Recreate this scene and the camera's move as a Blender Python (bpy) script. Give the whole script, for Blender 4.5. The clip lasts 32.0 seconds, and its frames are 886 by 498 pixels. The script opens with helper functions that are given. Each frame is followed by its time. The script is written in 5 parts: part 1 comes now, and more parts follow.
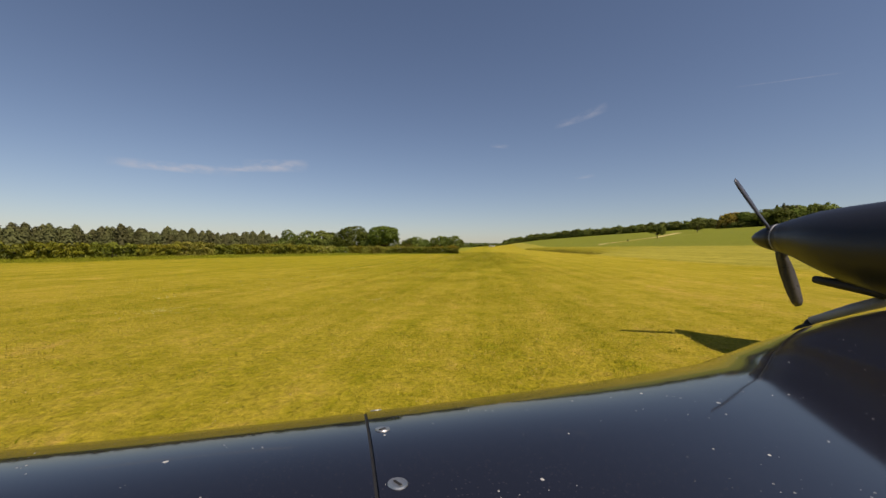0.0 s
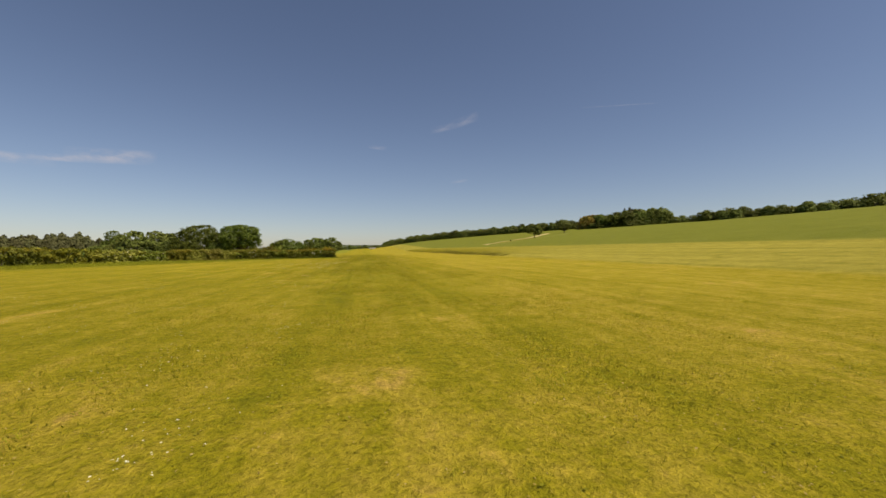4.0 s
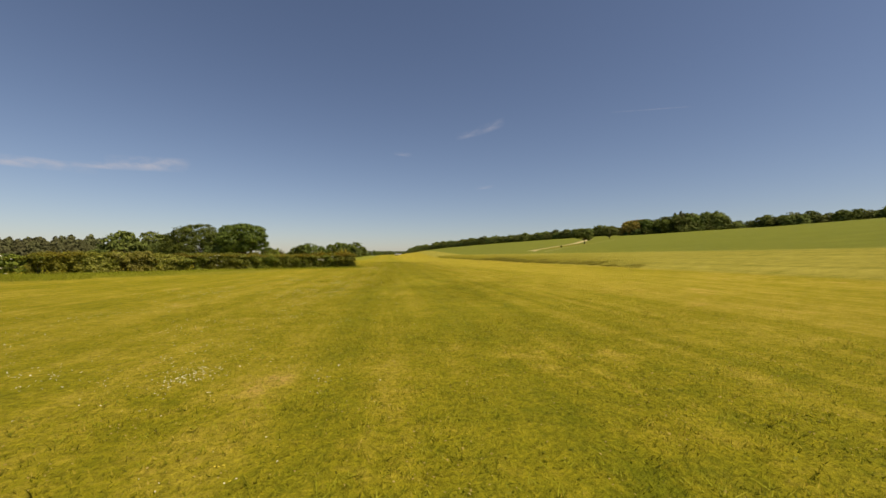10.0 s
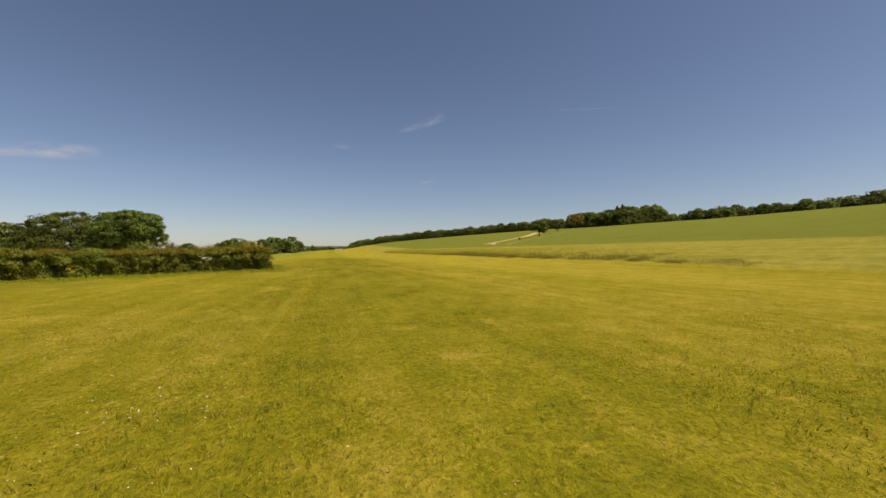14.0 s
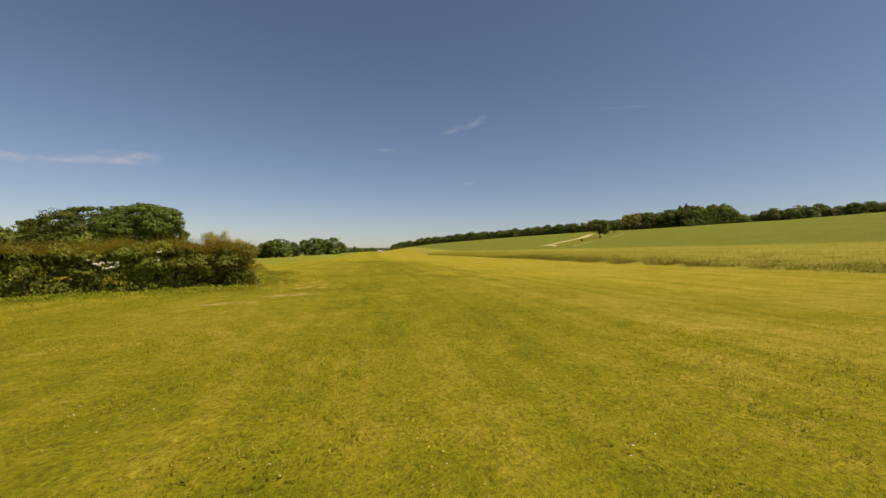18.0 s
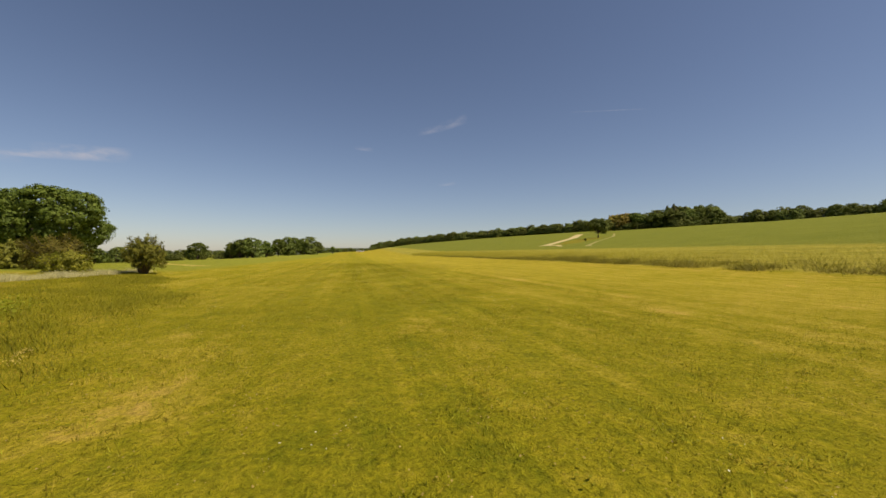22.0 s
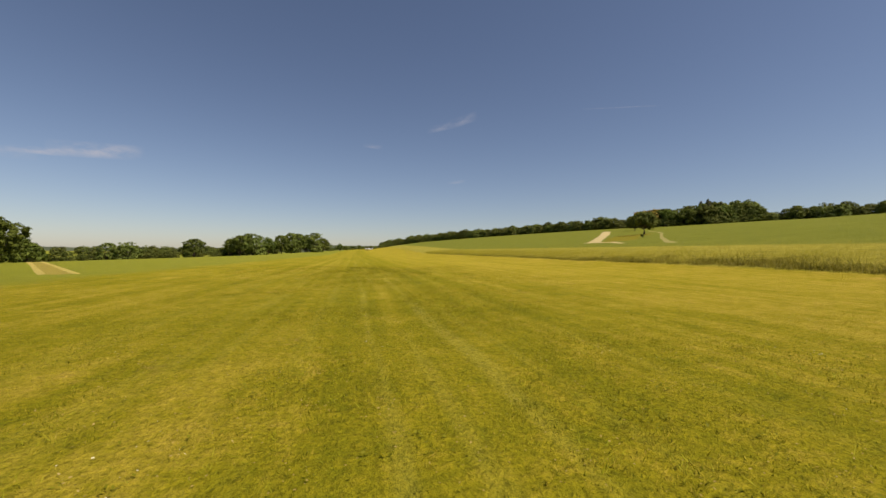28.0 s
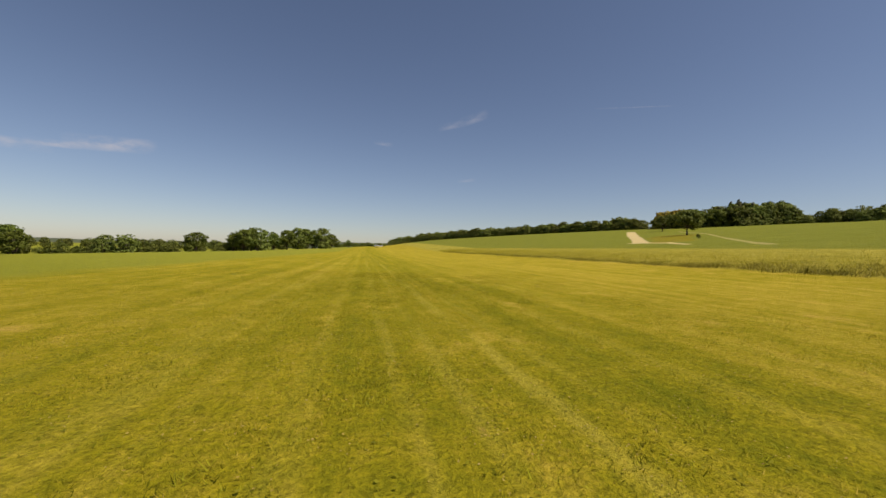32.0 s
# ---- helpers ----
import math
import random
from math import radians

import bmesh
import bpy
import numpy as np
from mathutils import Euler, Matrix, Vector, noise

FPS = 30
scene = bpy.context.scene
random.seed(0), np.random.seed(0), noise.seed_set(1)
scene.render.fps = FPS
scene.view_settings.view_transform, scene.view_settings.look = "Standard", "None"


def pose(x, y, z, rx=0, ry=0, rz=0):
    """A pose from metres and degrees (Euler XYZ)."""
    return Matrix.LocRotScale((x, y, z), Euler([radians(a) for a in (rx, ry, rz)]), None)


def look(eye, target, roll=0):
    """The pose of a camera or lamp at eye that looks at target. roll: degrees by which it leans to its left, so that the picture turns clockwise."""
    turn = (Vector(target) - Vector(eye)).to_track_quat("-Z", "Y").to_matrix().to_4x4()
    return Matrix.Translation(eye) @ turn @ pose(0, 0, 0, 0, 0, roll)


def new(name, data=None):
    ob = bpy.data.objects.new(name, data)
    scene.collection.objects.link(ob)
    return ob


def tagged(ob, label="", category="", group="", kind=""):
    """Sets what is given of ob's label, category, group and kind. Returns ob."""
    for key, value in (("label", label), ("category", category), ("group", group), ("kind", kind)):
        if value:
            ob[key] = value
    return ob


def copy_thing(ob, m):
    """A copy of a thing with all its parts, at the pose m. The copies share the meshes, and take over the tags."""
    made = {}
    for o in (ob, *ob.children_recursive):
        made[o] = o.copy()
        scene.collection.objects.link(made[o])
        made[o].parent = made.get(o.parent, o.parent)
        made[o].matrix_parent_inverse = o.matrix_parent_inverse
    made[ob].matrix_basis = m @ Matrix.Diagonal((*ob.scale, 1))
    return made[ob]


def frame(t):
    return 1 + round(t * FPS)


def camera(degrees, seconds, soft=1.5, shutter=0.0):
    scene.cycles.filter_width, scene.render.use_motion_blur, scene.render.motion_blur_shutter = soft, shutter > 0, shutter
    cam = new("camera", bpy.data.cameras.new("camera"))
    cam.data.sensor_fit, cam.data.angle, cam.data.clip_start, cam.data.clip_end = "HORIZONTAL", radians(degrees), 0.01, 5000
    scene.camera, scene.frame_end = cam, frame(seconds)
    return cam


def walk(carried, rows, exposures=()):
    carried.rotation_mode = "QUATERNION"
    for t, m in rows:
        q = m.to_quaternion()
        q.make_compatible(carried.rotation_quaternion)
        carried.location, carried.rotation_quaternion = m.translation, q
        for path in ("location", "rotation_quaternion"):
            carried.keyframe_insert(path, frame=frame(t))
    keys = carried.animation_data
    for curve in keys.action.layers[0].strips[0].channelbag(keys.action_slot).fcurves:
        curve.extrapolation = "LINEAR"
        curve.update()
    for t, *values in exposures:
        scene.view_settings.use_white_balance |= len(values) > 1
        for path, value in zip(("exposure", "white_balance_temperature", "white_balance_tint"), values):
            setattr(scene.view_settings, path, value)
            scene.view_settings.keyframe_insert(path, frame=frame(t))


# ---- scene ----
cam = camera(93.3, 32.0, soft=1.5)
PATH = [
    (0.0, pose(0.00, -0.00, 1.19, 89.90, -0.57, 5.86)),
    (0.5, pose(-0.13, 2.05, 1.18, 89.74, -0.62, 1.27)),
    (1.0, pose(-0.26, 4.10, 1.19, 90.37, 0.16, -2.51)),
    (1.5, pose(-0.40, 6.16, 1.18, 90.19, 0.31, -5.16)),
    (2.0, pose(-0.53, 8.22, 1.19, 90.38, 0.52, -7.21)),
    (2.5, pose(-0.65, 10.29, 1.18, 90.01, 0.17, -8.74)),
    (3.0, pose(-0.76, 12.38, 1.18, 90.50, 0.25, -9.87)),
    (3.5, pose(-0.85, 14.48, 1.18, 90.13, 0.41, -10.48)),
    (5.5, pose(-1.12, 22.94, 1.18, 90.60, 0.10, -10.62)),
    (6.0, pose(-1.19, 25.07, 1.18, 90.45, 0.31, -10.60)),
    (6.5, pose(-1.25, 27.22, 1.18, 90.41, 0.78, -10.38)),
    (7.0, pose(-1.33, 29.39, 1.18, 90.73, -0.47, -10.29)),
    (7.5, pose(-1.41, 31.57, 1.18, 90.35, 0.13, -9.90)),
    (8.0, pose(-1.51, 33.75, 1.18, 90.49, 0.08, -9.10)),
    (8.5, pose(-1.63, 35.95, 1.18, 90.17, 0.16, -8.17)),
    (9.0, pose(-1.77, 38.14, 1.17, 89.98, 0.20, -7.61)),
    (9.5, pose(-1.91, 40.34, 1.18, 90.38, -0.33, -7.39)),
    (10.0, pose(-2.07, 42.52, 1.18, 91.12, -0.19, -7.32)),
    (10.5, pose(-2.21, 44.70, 1.18, 90.23, -0.90, -7.85)),
    (11.0, pose(-2.33, 46.87, 1.18, 90.20, 0.12, -8.59)),
    (11.5, pose(-2.39, 49.03, 1.18, 90.39, 0.50, -9.66)),
    (12.0, pose(-2.40, 51.16, 1.18, 90.15, 0.47, -11.04)),
    (12.5, pose(-2.36, 53.27, 1.18, 90.74, 0.72, -12.19)),
    (13.0, pose(-2.27, 55.34, 1.18, 90.62, 0.61, -13.31)),
    (13.5, pose(-2.14, 57.38, 1.18, 90.56, 0.40, -14.35)),
    (14.0, pose(-1.99, 59.36, 1.18, 90.35, 0.43, -15.21)),
    (14.5, pose(-1.86, 61.27, 1.18, 90.93, 1.14, -15.50)),
    (16.5, pose(-1.50, 68.65, 1.20, 90.70, 1.35, -12.55)),
    (17.0, pose(-1.48, 70.46, 1.17, 91.13, -0.84, -11.98)),
    (17.5, pose(-1.51, 72.24, 1.18, 90.16, 0.50, -10.95)),
    (18.0, pose(-1.59, 74.00, 1.18, 90.68, -0.02, -9.68)),
    (18.5, pose(-1.70, 75.76, 1.18, 90.15, 0.15, -8.33)),
    (19.0, pose(-1.84, 77.52, 1.18, 90.14, 0.07, -7.65)),
    (19.5, pose(-1.97, 79.29, 1.18, 90.48, 0.34, -7.86)),
    (20.0, pose(-2.07, 81.08, 1.17, 90.46, 0.14, -8.63)),
    (20.5, pose(-2.16, 82.90, 1.16, 90.41, -0.03, -9.64)),
    (21.0, pose(-2.21, 84.74, 1.17, 90.73, -0.30, -10.69)),
    (21.5, pose(-2.23, 86.62, 1.17, 90.46, -0.71, -11.68)),
    (22.0, pose(-2.22, 88.49, 1.18, 90.76, -0.17, -12.57)),
    (22.5, pose(-2.19, 90.35, 1.18, 91.07, -0.20, -13.47)),
    (23.0, pose(-2.14, 92.17, 1.18, 91.47, -0.07, -14.25)),
    (23.5, pose(-2.08, 93.95, 1.18, 90.76, -0.16, -14.89)),
    (24.0, pose(-2.02, 95.71, 1.18, 91.02, 0.10, -15.39)),
    (24.5, pose(-1.97, 97.44, 1.18, 91.33, -0.70, -15.82)),
    (26.5, pose(-1.80, 104.29, 1.18, 90.55, -0.50, -13.55)),
    (27.0, pose(-1.78, 105.98, 1.18, 90.71, -0.72, -12.66)),
    (27.5, pose(-1.77, 107.67, 1.18, 90.68, -0.93, -12.03)),
    (28.0, pose(-1.77, 109.35, 1.18, 90.51, -0.45, -11.41)),
    (28.5, pose(-1.78, 111.02, 1.18, 90.89, -0.27, -11.05)),
    (29.0, pose(-1.80, 112.68, 1.18, 90.91, -0.55, -11.04)),
    (29.5, pose(-1.83, 114.34, 1.18, 90.68, -0.67, -11.21)),
    (30.0, pose(-1.86, 116.00, 1.18, 90.98, -0.42, -11.33)),
    (30.5, pose(-1.91, 117.67, 1.18, 90.77, -0.82, -11.34)),
    (31.0, pose(-1.96, 119.34, 1.18, 90.69, -0.81, -11.17)),
    (31.5, pose(-2.02, 121.01, 1.18, 91.08, -1.25, -10.74)),
    (32.0, pose(-2.08, 122.69, 1.18, 90.29, -1.48, -10.26)),
]
walk(cam, PATH, exposures=[(0.0, 0.0, 6880, 18), (32.0, 0.0, 6880, 18)])

# ---- sky and sun ----
SUN_EL, SUN_AZ = 56.0, 126.0          # high sun to the right of the strip, a little behind
world = bpy.data.worlds.new("sky")
scene.world = world
world.use_nodes = True
wn, wl = world.node_tree.nodes, world.node_tree.links
sky = wn.new("ShaderNodeTexSky")
sky.sky_type = 'NISHITA'
sky.sun_disc = False
sky.sun_elevation = radians(SUN_EL)
sky.sun_rotation = radians(SUN_AZ)
sky.altitude = 100
sky.air_density, sky.dust_density, sky.ozone_density = 0.85, 0.5, 1.5
wn["Background"].inputs["Strength"].default_value = 0.087
wl.new(sky.outputs["Color"], wn["Background"].inputs["Color"])
sun = new("sun", bpy.data.lights.new("sun", 'SUN'))
sun.data.energy, sun.data.angle, sun.data.color = 4.25, radians(0.53), (1.0, 0.95, 0.86)
sun.matrix_world = look((45.2, -32.9, 82.9), (0, 0, 0))

# ---- materials ----
def material(name):
    m = bpy.data.materials.new(name)
    m.use_nodes = True
    nt = m.node_tree
    return m, nt.nodes, nt.links, nt.nodes["Principled BSDF"]


def ramp(nodes, stops):
    r = nodes.new("ShaderNodeValToRGB")
    e = r.color_ramp.elements
    while len(e) < len(stops):
        e.new(0.5)
    for el, (p, c) in zip(e, stops):
        el.position, el.color = p, (*c, 1)
    return r


def noise_tex(nodes, links, coord, scale, detail=4.0, rough=0.6, stretch=None):
    n = nodes.new("ShaderNodeTexNoise")
    n.inputs["Scale"].default_value = scale
    n.inputs["Detail"].default_value = detail
    n.inputs["Roughness"].default_value = rough
    if stretch:
        mp = nodes.new("ShaderNodeMapping")
        mp.inputs["Scale"].default_value = stretch
        links.new(coord, mp.inputs["Vector"])
        links.new(mp.outputs["Vector"], n.inputs["Vector"])
    else:
        links.new(coord, n.inputs["Vector"])
    return n.outputs["Fac"]


def mix(nodes, links, fac, a, b, kind='MIX'):
    m = nodes.new("ShaderNodeMix")
    m.data_type, m.blend_type = 'RGBA', kind
    for sock, val in ((m.inputs[0], fac), (m.inputs[6], a), (m.inputs[7], b)):
        if isinstance(val, (int, float)):
            sock.default_value = val
        elif isinstance(val, tuple):
            sock.default_value = (*val, 1)
        else:
            links.new(val, sock)
    return m.outputs[2]


def calc(nodes, links, op, a, b=0.0, c=0.0):
    m = nodes.new("ShaderNodeMath")
    m.operation = op
    for sock, val in zip(m.inputs, (a, b, c)):
        if isinstance(val, (int, float)):
            sock.default_value = val
        else:
            links.new(val, sock)
    return m.outputs[0]


def band(nodes, links, value, lo, hi):
    """0 below lo, 1 above hi, smooth between (lo may exceed hi)."""
    r = nodes.new("ShaderNodeMapRange")
    r.interpolation_type = 'SMOOTHSTEP'
    flip = lo > hi
    r.inputs["From Min"].default_value, r.inputs["From Max"].default_value = (hi, lo) if flip else (lo, hi)
    r.inputs["To Min"].default_value, r.inputs["To Max"].default_value = (1, 0) if flip else (0, 1)
    links.new(value, r.inputs["Value"])
    return r.outputs["Result"]


def bump(nodes, links, bsdf, height, strength, distance):
    b = nodes.new("ShaderNodeBump")
    b.inputs["Strength"].default_value, b.inputs["Distance"].default_value = strength, distance
    links.new(height, b.inputs["Height"])
    links.new(b.outputs["Normal"], bsdf.inputs["Normal"])


def leaf_material(name, dark, mid, light, gloss=0.6, through_light=0.25, leafy=0.55, boughs=0.7, grain=0.8):
    """Foliage: colour differs from leaf to leaf and from bough to bough."""
    m, n, l, p = material(name)
    g = n.new("ShaderNodeNewGeometry")
    tc = n.new("ShaderNodeTexCoord")
    r = ramp(n, [(0.0, dark), (0.5, mid), (1.0, light)])
    nz = noise_tex(n, l, tc.outputs["Object"], grain, 3.0)
    v = calc(n, l, 'MULTIPLY_ADD', g.outputs["Random Per Island"], leafy, calc(n, l, 'MULTIPLY_ADD', nz, boughs, 0.48 - leafy / 2 - boughs / 2))
    l.new(v, r.inputs["Fac"])
    oi = n.new("ShaderNodeObjectInfo")
    hs = n.new("ShaderNodeHueSaturation")
    l.new(r.outputs["Color"], hs.inputs["Color"])
    l.new(calc(n, l, 'MULTIPLY_ADD', oi.outputs["Random"], 0.35, 0.82), hs.inputs["Value"])
    l.new(calc(n, l, 'MULTIPLY_ADD', oi.outputs["Random"], 0.03, 0.485), hs.inputs["Hue"])
    l.new(hs.outputs["Color"], p.inputs["Base Color"])
    p.inputs["Roughness"].default_value = gloss
    p.inputs["Specular IOR Level"].default_value = 0.12
    tr = n.new("ShaderNodeBsdfTranslucent")
    l.new(hs.outputs["Color"], tr.inputs["Color"])
    mx = n.new("ShaderNodeMixShader")
    mx.inputs["Fac"].default_value = through_light
    l.new(p.outputs["BSDF"], mx.inputs[1])
    l.new(tr.outputs["BSDF"], mx.inputs[2])
    l.new(mx.outputs["Shader"], n["Material Output"].inputs["Surface"])
    return m


def plain(name, colour, rough=0.5, metal=0.0, grain=40.0, amount=0.25, relief=0.0):
    m, n, l, p = material(name)
    tc = n.new("ShaderNodeTexCoord")
    a = noise_tex(n, l, tc.outputs["Object"], grain, 5.0)
    b = noise_tex(n, l, tc.outputs["Object"], grain / 9, 3.0)
    v = calc(n, l, 'ADD', calc(n, l, 'MULTIPLY', a, 0.5), calc(n, l, 'MULTIPLY', b, 0.5))
    lo = tuple(c * (1 - amount) for c in colour)
    hi = tuple(min(1, c * (1 + amount)) for c in colour)
    r = ramp(n, [(0.3, lo), (0.7, hi)])
    l.new(v, r.inputs["Fac"])
    l.new(r.outputs["Color"], p.inputs["Base Color"])
    l.new(calc(n, l, 'MULTIPLY_ADD', a, 0.2, max(0.02, rough - 0.1)), p.inputs["Roughness"])
    p.inputs["Metallic"].default_value = metal
    if relief:
        bump(n, l, p, a, 0.6, relief)
    return m


GRASS_DRY, GRASS_MID, GRASS_GREEN = (0.400, 0.308, 0.028), (0.276, 0.238, 0.010), (0.160, 0.164, 0.006)
GRASS_TAN = (0.50, 0.33, 0.07)
CROP_A, CROP_B = (0.160, 0.176, 0.018), (0.218, 0.222, 0.028)


def turf_value(n, l, co, x, y):
    """Where the mown turf is green (low) or dry (high); shared by the soil under it and its blades."""
    wob = calc(n, l, 'MULTIPLY_ADD', noise_tex(n, l, co, 0.12, 3.0), 4.0, -2.0)
    xw = calc(n, l, 'ADD', x, wob)
    fine = noise_tex(n, l, co, 7.0, 6.0, 0.8)
    clump = noise_tex(n, l, co, 1.1, 5.0, 0.65)
    patch = noise_tex(n, l, co, 0.2, 4.0, 0.6)
    streak = noise_tex(n, l, co, 1.0, 4.0, 0.65, (1.5, 0.03, 1))
    bald = band(n, l, noise_tex(n, l, co, 0.6, 5.0, 0.7, (1.0, 0.55, 1)), 0.56, 0.72)
    tuft = noise_tex(n, l, co, 3.2, 4.0, 0.6, (1.0, 0.8, 1))
    v = calc(n, l, 'ADD', calc(n, l, 'MULTIPLY_ADD', fine, 0.30, calc(n, l, 'MULTIPLY', tuft, 0.17)), calc(n, l, 'MULTIPLY', clump, 0.20))
    v = calc(n, l, 'ADD', v, calc(n, l, 'MULTIPLY', patch, 0.16))
    v = calc(n, l, 'ADD', v, calc(n, l, 'MULTIPLY', streak, 0.27))
    v = calc(n, l, 'ADD', calc(n, l, 'MULTIPLY_ADD', bald, 0.115, -0.04), v)
    # drier towards the right of the strip and at its near end, greener in the wheel lanes at its middle
    dry = calc(n, l, 'ADD', calc(n, l, 'MULTIPLY', band(n, l, xw, -2, 9), 0.035), calc(n, l, 'MULTIPLY', band(n, l, y, 34, 2), 0.05))
    lane = calc(n, l, 'MULTIPLY', calc(n, l, 'MULTIPLY', band(n, l, xw, -4.5, -1.5), band(n, l, xw, 3.5, 1.0)), calc(n, l, 'MULTIPLY_ADD', band(n, l, y, 8, 44), -0.022, -0.008))
    return calc(n, l, 'ADD', v, calc(n, l, 'ADD', dry, lane)), wob, xw, fine, clump, patch, streak


TURF_STOPS = [(0.39, GRASS_GREEN), (0.50, GRASS_MID), (0.59, GRASS_DRY), (0.70, GRASS_TAN)]


def blade_material():
    m, n, l, p = material("mown_grass_blades")
    tc = n.new("ShaderNodeTexCoord")
    co = tc.outputs["Object"]
    sep = n.new("ShaderNodeSeparateXYZ")
    l.new(co, sep.inputs["Vector"])
    v = turf_value(n, l, co, sep.outputs["X"], sep.outputs["Y"])[0]
    g = n.new("ShaderNodeNewGeometry")
    r = ramp(n, [(0.30, (0.10, 0.104, 0.005)), (0.42, (0.178, 0.180, 0.007)), (0.52, (0.284, 0.244, 0.011)), (0.62, (0.43, 0.335, 0.03)), (0.74, (0.56, 0.41, 0.09))])
    l.new(calc(n, l, 'MULTIPLY_ADD', g.outputs["Random Per Island"], 0.28, calc(n, l, 'SUBTRACT', v, 0.14)), r.inputs["Fac"])
    l.new(r.outputs["Color"], p.inputs["Base Color"])
    p.inputs["Roughness"].default_value = 0.7
    p.inputs["Specular IOR Level"].default_value = 0.08
    tr = n.new("ShaderNodeBsdfTranslucent")
    l.new(r.outputs["Color"], tr.inputs["Color"])
    mx = n.new("ShaderNodeMixShader")
    mx.inputs["Fac"].default_value = 0.3
    l.new(p.outputs["BSDF"], mx.inputs[1])
    l.new(tr.outputs["BSDF"], mx.inputs[2])
    l.new(mx.outputs["Shader"], n["Material Output"].inputs["Surface"])
    return m


def ground_material():
    """Mown strip, rough verge, crops and bare soil, laid out by where they lie on the airfield."""
    m, n, l, p = material("airfield_ground")
    tc = n.new("ShaderNodeTexCoord")
    co = tc.outputs["Object"]
    sep = n.new("ShaderNodeSeparateXYZ")
    l.new(co, sep.inputs["Vector"])
    x, y = sep.outputs["X"], sep.outputs["Y"]
    v, wob, xw, fine, clump, patch, streak = turf_value(n, l, co, x, y)
    mown = ramp(n, TURF_STOPS)
    l.new(v, mown.inputs["Fac"])
    col = mown.outputs["Color"]
    # pale and green swaths left by mower and wheels, plain at the far part of the strip, faint before
    ragged = noise_tex(n, l, co, 1.0, 5.0, 0.7, (2.4, 0.16, 1))
    worn = calc(n, l, 'MULTIPLY_ADD', band(n, l, y, 92, 122), 0.86, 0.14)
    drift = calc(n, l, 'MULTIPLY_ADD', noise_tex(n, l, co, 0.16, 2.0), 0.5, calc(n, l, 'MULTIPLY_ADD', calc(n, l, 'SUBTRACT', y, 125.0), 0.012, x))
    for colour, lines in ((GRASS_GREEN, ((0.38, 0.45, 0.62), (-2.2, 0.16, 0.4), (1.9, 0.5, 0.3), (-3.05, 0.2, 0.35), (-0.9, 0.12, 0.35), (4.1, 0.6, 0.25), (-6.2, 0.6, 0.25))),
                          ((0.47, 0.390, 0.055), ((-0.6, 0.17, 0.95), (-1.25, 0.12, 0.6), (-1.75, 0.1, 0.75), (-2.55, 0.16, 0.5), (-3.95, 0.3, 0.6), (-3.4, 0.1, 0.4), (-0.1, 0.1, 0.5), (1.15, 0.18, 0.4), (2.9, 0.25, 0.35), (-5.1, 0.3, 0.35), (5.4, 0.3, 0.25)))):
        total = None
        for at, wide, much in lines:
            d = calc(n, l, 'ABSOLUTE', calc(n, l, 'SUBTRACT', drift, at + 0.25))
            one = calc(n, l, 'MULTIPLY', band(n, l, d, wide * 1.25, wide * 0.35), much)
            total = one if total is None else calc(n, l, 'MAXIMUM', total, one)
        total = calc(n, l, 'MULTIPLY', calc(n, l, 'MULTIPLY', total, worn), band(n, l, ragged, 0.36, 0.62))
        col = mix(n, l, calc(n, l, 'MULTIPLY', total, 0.42), col, colour)
    # bare brown scars
    scar = calc(n, l, 'MULTIPLY', band(n, l, noise_tex(n, l, co, 0.9, 5.0, 0.7, (1.0, 0.5, 1)), 0.64, 0.74), band(n, l, fine, 0.42, 0.6))
    col = mix(n, l, calc(n, l, 'MULTIPLY', scar, 0.5), col, (0.36, 0.22, 0.07))
    # crop on the left beyond the hedge
    crop = ramp(n, [(0.35, CROP_A), (0.65, CROP_B)])
    l.new(calc(n, l, 'ADD', calc(n, l, 'MULTIPLY', patch, 0.5), calc(n, l, 'MULTIPLY_ADD', clump, 0.3, calc(n, l, 'MULTIPLY', fine, 0.2))), crop.inputs["Fac"])
    left = calc(n, l, 'MULTIPLY', band(n, l, xw, -12.0, -14.5), band(n, l, calc(n, l, 'ADD', y, wob), 116, 124))
    young = mix(n, l, patch, (0.205, 0.215, 0.018), (0.260, 0.262, 0.028))
    col = mix(n, l, left, col, young)
    # rough grass verge and then crop on the hill
    edge = calc(n, l, 'SUBTRACT', x, calc(n, l, 'MULTIPLY_ADD', y, 0.033, 16.5))
    rough = ramp(n, [(0.38, (0.22, 0.205, 0.020)), (0.6, (0.40, 0.335, 0.05))])
    l.new(calc(n, l, 'ADD', calc(n, l, 'MULTIPLY', streak, 0.5), calc(n, l, 'MULTIPLY', clump, 0.5)), rough.inputs["Fac"])
    col = mix(n, l, band(n, l, calc(n, l, 'MULTIPLY_ADD', wob, 0.3, edge), -0.6, 0.8), col, rough.outputs["Color"])
    hill = calc(n, l, 'MULTIPLY', band(n, l, calc(n, l, 'ADD', edge, calc(n, l, 'MULTIPLY', wob, 0.5)), 14.6, 17.2), 1.0)
    col = mix(n, l, hill, col, crop.outputs["Color"])
